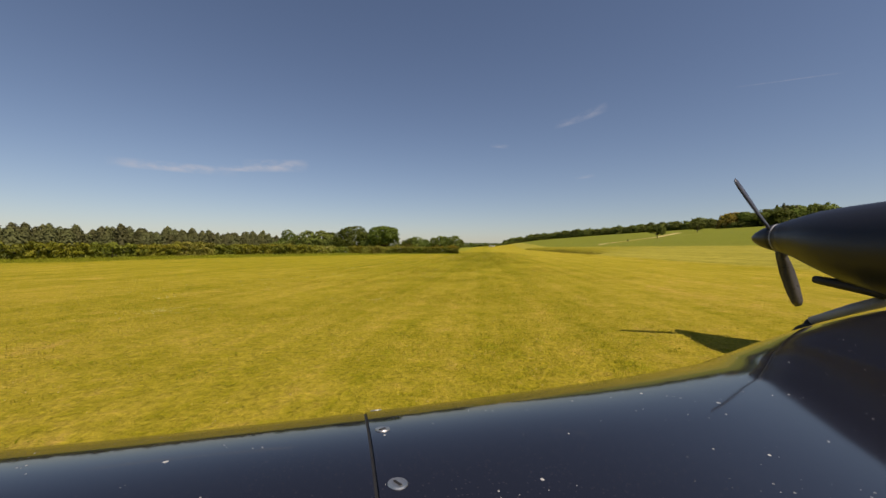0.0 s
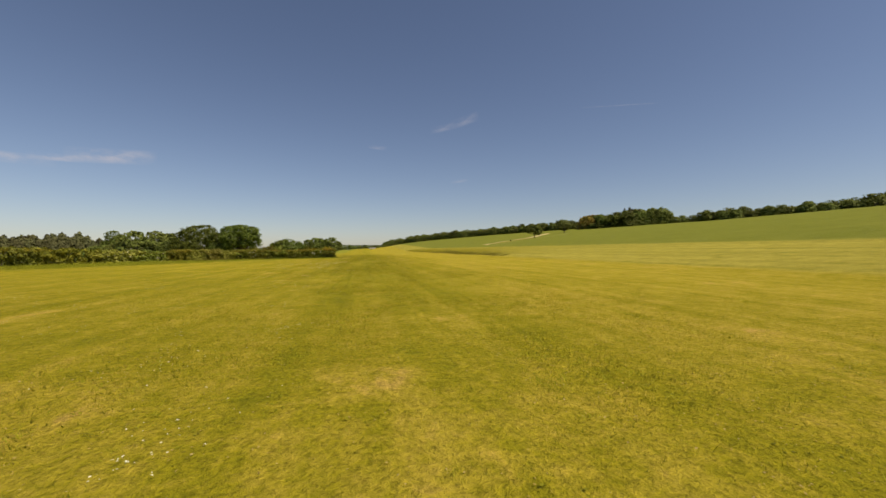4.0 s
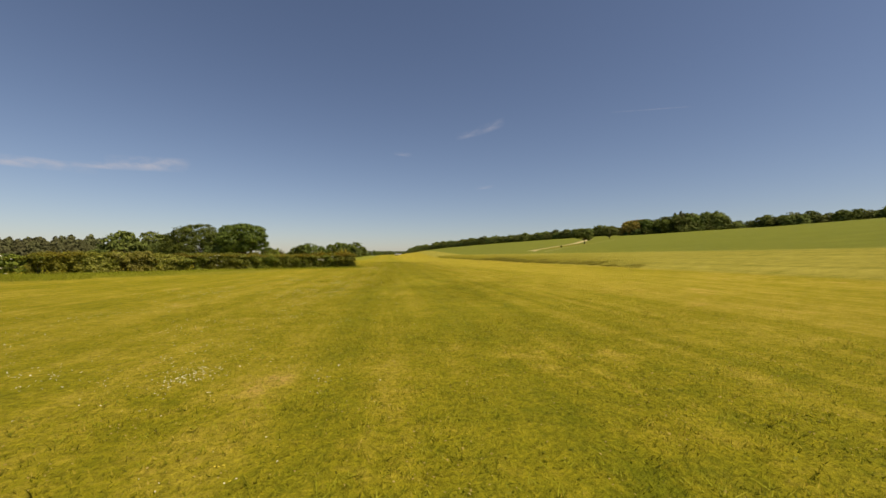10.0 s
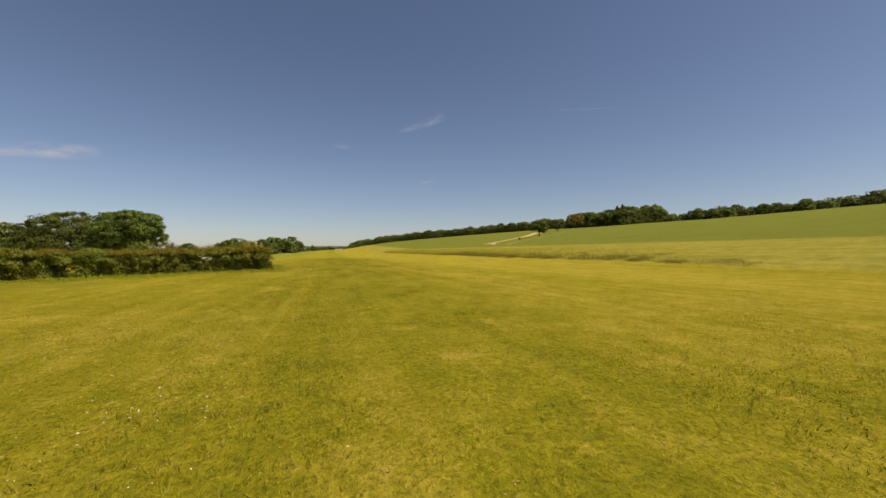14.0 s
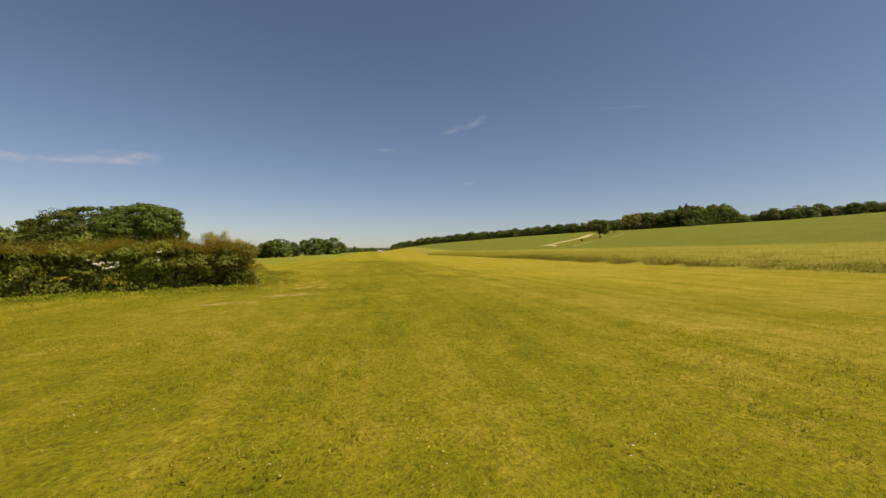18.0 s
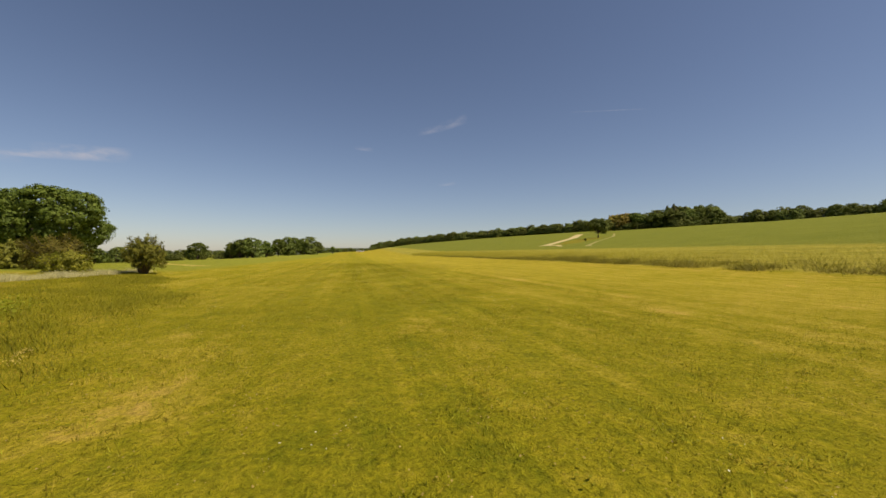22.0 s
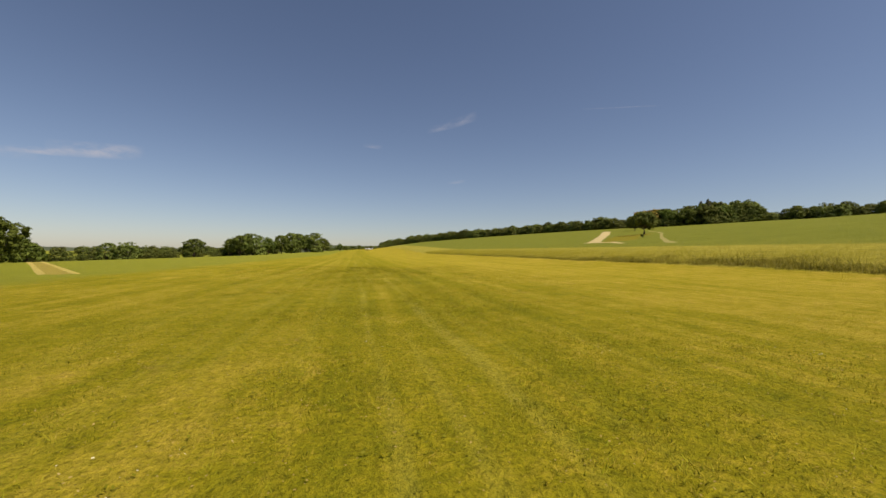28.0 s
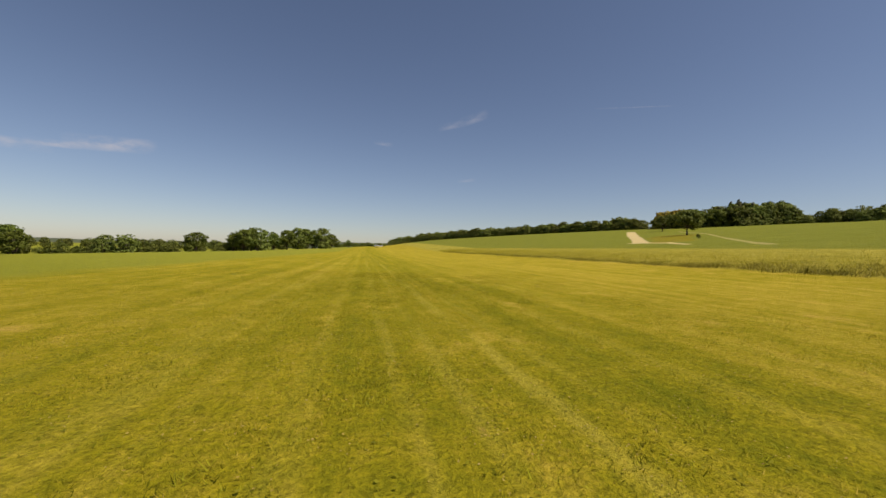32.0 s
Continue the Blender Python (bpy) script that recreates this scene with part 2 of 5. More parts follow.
    # worn sandy soil: gateway by the hedge, track to the oak, slope by the lone tree
    def soil(cx, cy, rx, ry, turn, lo, hi, scale, stretch):
        c, s = math.cos(radians(turn)), math.sin(radians(turn))
        dx, dy = calc(n, l, 'SUBTRACT', x, cx), calc(n, l, 'SUBTRACT', y, cy)
        u = calc(n, l, 'DIVIDE', calc(n, l, 'ADD', calc(n, l, 'MULTIPLY', dx, c), calc(n, l, 'MULTIPLY', dy, s)), rx)
        w = calc(n, l, 'DIVIDE', calc(n, l, 'SUBTRACT', calc(n, l, 'MULTIPLY', dy, c), calc(n, l, 'MULTIPLY', dx, s)), ry)
        d = calc(n, l, 'SQRT', calc(n, l, 'ADD', calc(n, l, 'MULTIPLY', u, u), calc(n, l, 'MULTIPLY', w, w)))
        nz = noise_tex(n, l, co, scale, 5.0, 0.6, stretch)
        return band(n, l, calc(n, l, 'SUBTRACT', nz, calc(n, l, 'MULTIPLY', d, 0.35)), lo, hi)
    for args in ((-3.8, 37.9, 0.42, 0.22, 14, 0.2, 0.5, 5.0, None),
                 (-3.9, 86.4, 1.3, 0.45, 42, 0.16, 0.6, 2.2, None), (-5.0, 84.6, 0.9, 0.4, 30, 0.2, 0.6, 2.2, None)):
        col = mix(n, l, soil(*args), col, mix(n, l, clump, (0.50, 0.32, 0.10), (0.68, 0.48, 0.19)))
    def track(points, widths, soft):
        """Bare ground along a broken line."""
        best = None
        for (ax, ay), (bx, by), wa in zip(points, points[1:], widths):
            ex, ey = bx - ax, by - ay
            q = ex * ex + ey * ey
            px, py = calc(n, l, 'SUBTRACT', x, ax), calc(n, l, 'SUBTRACT', y, ay)
            h = calc(n, l, 'ADD', calc(n, l, 'MULTIPLY', px, ex / q), calc(n, l, 'MULTIPLY', py, ey / q))
            h = calc(n, l, 'MAXIMUM', calc(n, l, 'MINIMUM', h, 1.0), 0.0)
            dx, dy = calc(n, l, 'SUBTRACT', px, calc(n, l, 'MULTIPLY', h, ex)), calc(n, l, 'SUBTRACT', py, calc(n, l, 'MULTIPLY', h, ey))
            d = calc(n, l, 'DIVIDE', calc(n, l, 'SQRT', calc(n, l, 'ADD', calc(n, l, 'MULTIPLY', dx, dx), calc(n, l, 'MULTIPLY', dy, dy))), wa)
            best = d if best is None else calc(n, l, 'MINIMUM', best, d)
        ragged = calc(n, l, 'MULTIPLY_ADD', clump, soft, calc(n, l, 'MULTIPLY_ADD', patch, soft, calc(n, l, 'SUBTRACT', best, soft)))
        return band(n, l, ragged, 1.15, 0.75)
    pale = mix(n, l, clump, (0.50, 0.39, 0.15), (0.66, 0.53, 0.25))
    col = mix(n, l, track([(52.5, 199), (76, 234), (104, 276), (150, 345)], (1.6, 1.9, 2.4), 0.5), col, pale)
    # two wheel ruts with worn stubble between them, through the young crop
    worn_crop = mix(n, l, clump, (0.34, 0.26, 0.05), (0.42, 0.31, 0.07))
    col = mix(n, l, calc(n, l, 'MULTIPLY', track([(-15.9, 132.7), (-31.5, 155.4), (-38.7, 166)], (0.5, 0.6), 0.3), 0.75), col, worn_crop)
    for line in ([(-15.3, 133.0), (-31.0, 155.6), (-38, 166)], [(-16.4, 132.4), (-31.9, 155.2), (-39.2, 166)]):
        col = mix(n, l, calc(n, l, 'MULTIPLY', track(line, (0.16, 0.2), 0.8), calc(n, l, 'MULTIPLY_ADD', fine, 0.7, 0.4)), col, (0.56, 0.43, 0.12))
    col = mix(n, l, track([(53.5, 203), (52.0, 191), (47, 180)], (1.3, 0.6), 0.5), col, pale)
    col = mix(n, l, calc(n, l, 'MULTIPLY', track([(44.5, 164), (48, 169.5), (62, 188), (76, 205.5), (92, 225), (106, 244), (145, 300)], (0.7, 0.5, 0.35, 0.4, 0.5, 0.5), 0.6), 0.42), col, pale)
    rank = mix(n, l, clump, (0.20, 0.165, 0.010), (0.30, 0.23, 0.02))
    # uncut grass before the hedge
    col = mix(n, l, calc(n, l, 'MULTIPLY', track([(-14.0, 78.2), (-21.3, 66.2), (-28.7, 46.4), (-32.5, 21), (-35.5, -10)], (3.6, 4.0, 4.2, 4.2), 0.5), 0.7), col, mix(n, l, clump, (0.17, 0.165, 0.012), (0.27, 0.245, 0.02)))
    col = mix(n, l, calc(n, l, 'MULTIPLY', track([(56, 194), (75, 219), (92, 238)], (4.0, 6.0), 0.8), calc(n, l, 'SUBTRACT', 0.7, track([(52.5, 199), (76, 234), (104, 276)], (1.9, 2.2), 0.4))), col, rank)
    # thatch at hand scale: shade of the gaps painted into the colour, pale dead blades
    thatch = noise_tex(n, l, co, 22.0, 4.0, 0.75, (1.0, 0.8, 1))
    shade = ramp(n, [(0.34, (0.70, 0.70, 0.68)), (0.5, (1.1, 1.1, 1.1)), (0.66, (1.38, 1.33, 1.28))])
    l.new(thatch, shade.inputs["Fac"])
    col = mix(n, l, band(n, l, edge, 18, 14), col, mix(n, l, 1.0, col, shade.outputs["Color"], 'MULTIPLY'))
    l.new(col, p.inputs["Base Color"])
    p.inputs["Roughness"].default_value = 0.9
    p.inputs["Specular IOR Level"].default_value = 0.04
    bump(n, l, p, calc(n, l, 'MULTIPLY_ADD', thatch, 0.35, calc(n, l, 'MULTIPLY_ADD', fine, 0.7, clump)), 1.0, 0.09)
    return m


GROUND = ground_material()
BLADE = blade_material()
TALL = leaf_material("tall_grass_blades", (0.22, 0.20, 0.010), (0.34, 0.285, 0.018), (0.47, 0.375, 0.06), 0.6, 0.3, 0.35, 1.2, 0.35)
LUSH = leaf_material("lush_turf_tufts", (0.22, 0.215, 0.008), (0.34, 0.31, 0.014), (0.46, 0.39, 0.04), 0.6, 0.35, 0.5, 0.8, 0.6)
RANK = leaf_material("rank_gateway_grass", (0.18, 0.185, 0.008), (0.28, 0.265, 0.012), (0.39, 0.345, 0.03), 0.6, 0.35, 0.4, 1.2, 0.7)
TUFT = leaf_material("dark_grass_tufts", (0.15, 0.15, 0.014), (0.25, 0.225, 0.02), (0.36, 0.30, 0.04), 0.6, 0.4)
HERB = leaf_material("green_herbs", (0.15, 0.165, 0.008), (0.25, 0.25, 0.012), (0.37, 0.335, 0.03), 0.6, 0.35)
HEDGE = leaf_material("hedge_leaves", (0.066, 0.09, 0.012), (0.205, 0.222, 0.024), (0.45, 0.435, 0.075), 0.45, 0.25, 0.35, 1.2, 1.3)
HEDGE_PALE = leaf_material("pale_hedge_leaves", (0.10, 0.11, 0.010), (0.24, 0.23, 0.018), (0.42, 0.37, 0.05), 0.5, 0.3, 0.5, 1.1, 1.0)
ELDER = leaf_material("pale_elder_leaves", (0.17, 0.175, 0.018), (0.31, 0.29, 0.04), (0.47, 0.42, 0.11), 0.5, 0.3, 0.6, 1.0, 1.5)
HEDGE_TOP = leaf_material("fresh_hedge_tips", (0.13, 0.145, 0.012), (0.22, 0.22, 0.02), (0.34, 0.30, 0.04), 0.5, 0.35)
HEDGE_TIP = leaf_material("reddish_hawthorn_shoots", (0.22, 0.18, 0.02), (0.38, 0.295, 0.04), (0.50, 0.40, 0.06), 0.6, 0.35, 0.5, 0.8, 0.8)
THORN = leaf_material("olive_hawthorn_leaves", (0.085, 0.085, 0.012), (0.195, 0.175, 0.022), (0.33, 0.275, 0.04), 0.55, 0.3)
OAK = leaf_material("oak_leaves", (0.045, 0.068, 0.012), (0.132, 0.166, 0.024), (0.255, 0.282, 0.045), 0.6, 0.25, 0.22, 1.2, 0.55)
BROAD = leaf_material("broadleaf_crown", (0.075, 0.098, 0.022), (0.158, 0.184, 0.034), (0.268, 0.272, 0.055), 0.7, 0.25, 0.2, 1.0, 0.2)
BROAD_GOLD = leaf_material("yellow_green_crown", (0.17, 0.15, 0.025), (0.35, 0.275, 0.045), (0.48, 0.38, 0.075), 0.7, 0.25, 0.2, 1.0, 0.2)
PINE = leaf_material("conifer_needles", (0.078, 0.080, 0.03), (0.128, 0.126, 0.044), (0.185, 0.174, 0.058), 0.7, 0.2, 0.2, 0.8, 0.3)
PALE_STRAW = leaf_material("bleached_straw", (0.42, 0.29, 0.05), (0.54, 0.39, 0.09), (0.64, 0.48, 0.16), 0.7, 0.2)
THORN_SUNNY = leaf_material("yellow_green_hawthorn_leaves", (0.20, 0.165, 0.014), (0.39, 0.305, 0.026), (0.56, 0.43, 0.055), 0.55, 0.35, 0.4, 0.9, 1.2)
PARSLEY = leaf_material("cream_cow_parsley", (0.36, 0.32, 0.10), (0.52, 0.465, 0.19), (0.66, 0.60, 0.33), 0.7, 0.25)
BLOSSOM = plain("cream_elder_blossom", (0.84, 0.79, 0.58), 0.8, 0, 20, 0.06)
WEED = leaf_material("plantain_leaves", (0.15, 0.145, 0.006), (0.24, 0.22, 0.010), (0.34, 0.29, 0.02), 0.6, 0.35)
STRAW = leaf_material("dry_clippings", (0.36, 0.28, 0.04), (0.50, 0.39, 0.09), (0.62, 0.50, 0.18), 0.7, 0.2)
DANDELION = plain("yellow_hawkbit_petals", (0.75, 0.55, 0.03), 0.7, 0, 60, 0.1)
PETAL = plain("white_daisy_petals", (0.72, 0.66, 0.38), 0.7, 0, 60, 0.08)
BARK = plain("grey_brown_bark", (0.10, 0.075, 0.05), 0.9, 0, 6.0, 0.4, 0.03)


# ---- shape tools ----
def ground_z(x, y):
    """Height of the land: level strip, hill to the right, fall to the left. Works on arrays too."""
    soft = lambda v: np.where(v > 0, np.sqrt(v * v + 64) - 8, 0)
    hill = 37 * np.tanh(0.1075 * soft(x - 12.5) / 37) - 0.014 * soft(x - 282.0)
    hill = hill + 12 * np.tanh(0.026 * soft(y - 282.0) / 12) * (0.3 + 0.3 * np.clip((x + 40) / 40, 0, 1) + 0.4 * np.clip((x - 10) / 80, 0, 1))
    fall = 5.5 * np.tanh(0.075 * soft(-x - 29.0) / 5.5)
    e = x - (16.5 + 0.033 * y)
    bank = 0.3 / (1 + np.exp(-np.clip((e - 1.5) * 1.2, -40, 40)))
    return hill - fall + bank


def mesh_from(name, verts, faces, mat, smooth=False):
    """verts n x 3, faces k x m arrays."""
    verts, faces = np.asarray(verts, np.float32), np.asarray(faces, np.int32)
    me = bpy.data.meshes.new(name)
    k, m = faces.shape
    me.vertices.add(len(verts))
    me.vertices.foreach_set("co", verts.ravel())
    me.loops.add(k * m)
    me.loops.foreach_set("vertex_index", faces.ravel())
    me.polygons.add(k)
    me.polygons.foreach_set("loop_start", np.arange(0, k * m, m, dtype=np.int32))
    me.polygons.foreach_set("loop_total", np.full(k, m, np.int32))
    if smooth:
        me.polygons.foreach_set("use_smooth", np.ones(k, bool))
    me.update(calc_edges=True)
    if mat:
        me.materials.append(mat)
    return me


def part(name, data, material=None, parent=None, label=""):
    """One mesh object under a thing or a part; data is a mesh or a bmesh."""
    if isinstance(data, bmesh.types.BMesh):
        me = bpy.data.meshes.new(name)
        data.to_mesh(me)
        data.free()
        data = me
    if material and not data.materials:
        data.materials.append(material)
    ob = new(name, data)
    ob.parent = parent
    return tagged(ob, label)


def thing(name, label, category, at=(0, 0, 0), group="", kind="", turn=0.0):
    ob = new(name)
    ob.empty_display_size = 0.2
    ob.matrix_basis = pose(*at, 0, 0, turn)
    return tagged(ob, label, category, group, kind)


def smooth_all(bm):
    for f in bm.faces:
        f.smooth = True
    return bm


def tube(bm, points, radii, sides=7):
    """A tapered limb through the points."""
    rings = []
    for i, p in enumerate(points):
        p = Vector(p)
        a = Vector(points[max(0, i - 1)])
        b = Vector(points[min(len(points) - 1, i + 1)])
        q = (b - a).normalized().to_track_quat('Z', 'Y')
        rings.append([bm.verts.new(p + q @ Vector((math.cos(k * math.tau / sides) * radii[i], math.sin(k * math.tau / sides) * radii[i], 0))) for k in range(sides)])
    for r0, r1 in zip(rings, rings[1:]):
        for k in range(sides):
            f = bm.faces.new((r0[k], r0[(k + 1) % sides], r1[(k + 1) % sides], r1[k]))
            f.smooth = True
    bm.faces.new(rings[0][::-1])
    bm.faces.new(rings[-1])


def leaf_mesh(name, centres, sizes, mat, rng, out=None, droop=0.0, soft=0.0):
    """Small folded leaf sprays, one at each centre, facing roughly along out."""
    n = len(centres)
    nrm = rng.normal(size=(n, 3))
    if out is not None:
        nrm = nrm * 0.62 + out
    nrm[:, 2] += 0.4
    nrm /= np.linalg.norm(nrm, axis=1, keepdims=True) + 1e-9
    ref = rng.normal(size=(n, 3))
    u = np.cross(nrm, ref)
    u /= np.linalg.norm(u, axis=1, keepdims=True) + 1e-9
    v = np.cross(nrm, u)
    v[:, 2] -= droop
    s = np.asarray(sizes).reshape(-1, 1)
    asp = rng.uniform(0.45, 0.8, (n, 1))
    tip, tail = centres + u * s, centres - u * s
    a = centres + v * s * asp + nrm * s * 0.18 + u * s * rng.uniform(-0.4, 0.4, (n, 1))
    b = centres - v * s * asp + nrm * s * 0.18 + u * s * rng.uniform(-0.4, 0.4, (n, 1))
    verts = np.stack([tip, a, tail, b], 1).reshape(-1, 3)
    faces = np.arange(4 * n).reshape(n, 4)
    me = mesh_from(name, verts, faces, mat)
    if soft and out is not None:
        # the spray is shaded with the roundness of its bough
        way = out / (np.linalg.norm(out, axis=1, keepdims=True) + 1e-9) + np.array([0, 0, 0.3 if soft < 0.6 else 0.7])
        way = way * soft + nrm * (1 - soft)
        way /= np.linalg.norm(way, axis=1, keepdims=True) + 1e-9
        turned = (np.cross(u, v) * way).sum(1) < 0
        q = verts.reshape(n, 4, 3)
        q[turned] = q[turned][:, ::-1]
        me.vertices.foreach_set("co", q.reshape(-1).astype(np.float32))
        me.update()
        me.normals_split_custom_set_from_vertices(np.repeat(way, 4, 0).astype(np.float32))
    return me


def clumped(rng, blobs, clumps, per, r, core=0.12):
    """Leaf places in tufts over the outside of overlapping boughs, lit tops and shaded undersides, with a sparse core."""
    c = np.array([b[:3] for b in blobs])
    rr = np.array([b[3:6] for b in blobs])
    w = rr[:, 0] * rr[:, 1] + rr[:, 0] * rr[:, 2]
    n = clumps * 6
    k = rng.choice(len(blobs), n, p=w / w.sum())
    d = rng.normal(size=(n, 3))
    d[:, 2] += 0.25
    d /= np.linalg.norm(d, axis=1, keepdims=True)
    p = c[k] + d * rr[k] * rng.uniform(0.84, 1.06, (n, 1))
    depth = (((p[:, None, :] - c[None]) / rr[None]) ** 2).sum(2).min(1)
    good = np.argsort(depth < 0.62, kind="stable")[:clumps]
    p, d = p[good], d[good]
    size = r * rng.uniform(0.55, 1.35, clumps)
    i = np.repeat(np.arange(clumps), per)
    e = rng.normal(size=(clumps * per, 3))
    e[:, 2] += 0.35
    e /= np.linalg.norm(e, axis=1, keepdims=True)
    at = p[i] + e * np.array([1.0, 1.0, 0.62]) * (size[i] * rng.uniform(0.5, 1.05, len(i)))[:, None]
    out = e * 0.75 + d[i] * 0.6
    m = int(len(i) * core)
    k = rng.choice(len(blobs), m, p=w / w.sum())
    q = rng.normal(size=(m, 3))
    q /= np.linalg.norm(q, axis=1, keepdims=True)
    at = np.concatenate([at, c[k] + q * rr[k] * rng.uniform(0.3, 0.8, (m, 1))])
    return at, np.concatenate([out, q])


def blades(name, xs, ys, hs, ws, lean, mat, rng, base=None, soft_nap=True):
    """Grass: a slim leaning triangle each."""
    n = len(xs)
    zs = (ground_z(xs, ys) if base is None else base) - 0.01
    a = rng.uniform(0, math.tau, n)
    dx, dy = np.cos(a) * ws / 2, np.sin(a) * ws / 2
    lx, ly = rng.normal(0, lean, n) * hs, rng.normal(0, lean, n) * hs
    v = np.empty((n, 3, 3))
    v[:, 0] = np.stack([xs - dx, ys - dy, zs], 1)
    v[:, 1] = np.stack([xs + dx, ys + dy, zs], 1)
    v[:, 2] = np.stack([xs + lx, ys + ly, zs + hs], 1)
    # every blade turns its face down the strip, and is lit like the soft nap of the turf
    fn = np.cross(v[:, 1] - v[:, 0], v[:, 2] - v[:, 0])
    flip = fn[:, 1] > 0
    v[flip] = v[flip][:, [1, 0, 2]]
    me = mesh_from(name, v.reshape(-1, 3), np.arange(3 * n).reshape(n, 3), mat)
    if not soft_nap:
        return me
    nap = rng.normal(0, 0.5, (n, 3)) + np.array([0, -0.4, 1.0])
    nap /= np.linalg.norm(nap, axis=1, keepdims=True)
    me.normals_split_custom_set_from_vertices(np.repeat(nap, 3, 0).astype(np.float32))
    return me


# ---- land ----
def land():
    def steps(*parts):
        return np.unique(np.concatenate([np.arange(a, b, s) for a, b, s in parts]).round(3))
    gx = steps((-4400, -400, 250), (-400, -60, 20), (-60, 60, 1.0), (60, 420, 10), (420, 4401, 250))
    gy = steps((-3000, -100, 200), (-100, -10, 15), (-10, 170, 1.5), (170, 420, 10), (420, 1000, 40), (1000, 4401, 200))
    X, Y = np.meshgrid(gx, gy)
    Z = ground_z(X, Y)
    rng = np.random.default_rng(3)
    near = (np.abs(X) < 60) & (Y > -10) & (Y < 170)
    Z = Z + np.where(near, rng.normal(0, 0.012, X.shape), 0)
    nx, ny = len(gx), len(gy)
    i = np.arange(nx * ny).reshape(ny, nx)
    f = np.stack([i[:-1, :-1], i[:-1, 1:], i[1:, 1:], i[1:, :-1]], -1).reshape(-1, 4)
    ob = new("ground", mesh_from("ground", np.stack([X, Y, Z], -1).reshape(-1, 3), f, GROUND, True))
    tagged(ob, "yellow-green mown grass airstrip with verge and crop fields", "ground", kind="structure")


land()


def far_ridge(name, y0, x0, x1, height, base, seed, mat):
    rng = np.random.default_rng(seed)
    n = 240
    xs = np.linspace(x0, x1, n)
    h = base + height * (0.5 + 0.3 * np.sin(xs / 410 + seed) + 0.2 * np.sin(xs / 173 + 2 * seed)) + rng.normal(0, height * 0.03, n)
    front = np.stack([xs, np.full(n, y0), np.full(n, -10.0)], 1)
    top = np.stack([xs, np.full(n, y0 + 120.0), h], 1)
    back = np.stack([xs, np.full(n, y0 + 600.0), np.full(n, -10.0)], 1)
    i = np.arange(n - 1)
    f = np.concatenate([np.stack([i, i + 1, n + i + 1, n + i], 1), np.stack([n + i, n + i + 1, 2 * n + i + 1, 2 * n + i], 1)])
    ob = new(name, mesh_from(name, np.concatenate([front, top, back]), f, mat))
    tagged(ob, "hazy blue-green wooded ridge on the horizon", "ridge", kind="structure")


# aerial haze is mixed into the ridge colours, paler for the farther one
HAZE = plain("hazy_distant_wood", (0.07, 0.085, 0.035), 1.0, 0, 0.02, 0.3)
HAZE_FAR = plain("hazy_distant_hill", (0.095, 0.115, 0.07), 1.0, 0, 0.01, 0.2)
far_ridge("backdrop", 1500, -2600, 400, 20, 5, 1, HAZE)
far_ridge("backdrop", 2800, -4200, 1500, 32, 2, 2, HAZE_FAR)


def cloud_material(name, veil):
    m, n, l, p = material(name)
    tc = n.new("ShaderNodeTexCoord")
    co = tc.outputs["UV"]
    sep = n.new("ShaderNodeSeparateXYZ")
    l.new(co, sep.inputs["Vector"])
    u, v = sep.outputs["X"], sep.outputs["Y"]
    obj = tc.outputs["Object"]
    nz = noise_tex(n, l, obj, 0.011, 6.0, 0.62, (0.42, 1, 1))
    big = noise_tex(n, l, obj, 0.0026, 2.0)
    fall = calc(n, l, 'MULTIPLY', calc(n, l, 'MULTIPLY', u, calc(n, l, 'SUBTRACT', 1.0, u)), calc(n, l, 'MULTIPLY', v, calc(n, l, 'SUBTRACT', 1.0, v)))
    fall = calc(n, l, 'MULTIPLY', fall, 16.0)
    a = calc(n, l, 'MULTIPLY', band(n, l, calc(n, l, 'MULTIPLY_ADD', big, 0.35, nz), 0.47, 0.92), fall)
    # a steady glow stands in for sunlight scattered by the cloud
    em = n.new("ShaderNodeEmission")
    em.inputs["Color"].default_value = (0.86, 0.86, 0.9, 1)
    em.inputs["Strength"].default_value = 0.62
    tr = n.new("ShaderNodeBsdfTransparent")
    mx = n.new("ShaderNodeMixShader")
    l.new(calc(n, l, 'MULTIPLY', a, veil), mx.inputs["Fac"])
    l.new(tr.outputs["BSDF"], mx.inputs[1])
    l.new(em.outputs["Emission"], mx.inputs[2])
    l.new(mx.outputs["Shader"], n["Material Output"].inputs["Surface"])
    return m


CLOUD = cloud_material("thin_white_cloud", 0.62)
VEIL = cloud_material("faint_cirrus_veil", 0.26)


def cloud(bearing, elevation, width, height, tilt, label, mat=None):
    """A thin veil far off in the sky."""
    d = 4300.0
    b, e = radians(bearing), radians(elevation)
    at = Vector((math.sin(b) * math.cos(e), math.cos(b) * math.cos(e), math.sin(e))) * d
    w, h = d * math.tan(radians(width / 2)), d * math.tan(radians(height / 2))
    bm = bmesh.new()
    uv = bm.loops.layers.uv.new("UVMap")
    q = [bm.verts.new(c) for c in ((-w, -h, 0), (w, -h, 0), (w, h, 0), (-w, h, 0))]
    f = bm.faces.new(q)
    for lp, c in zip(f.loops, ((0, 0), (1, 0), (1, 1), (0, 1))):
        lp[uv].uv = c
    ob = part("cloud", bm, mat or CLOUD)
    ob.matrix_world = look(at, (0, 0, 0)) @ pose(0, 0, 0, 0, 0, tilt)
    ob.visible_shadow = False
    tagged(ob, label, "cloud", kind="structure")


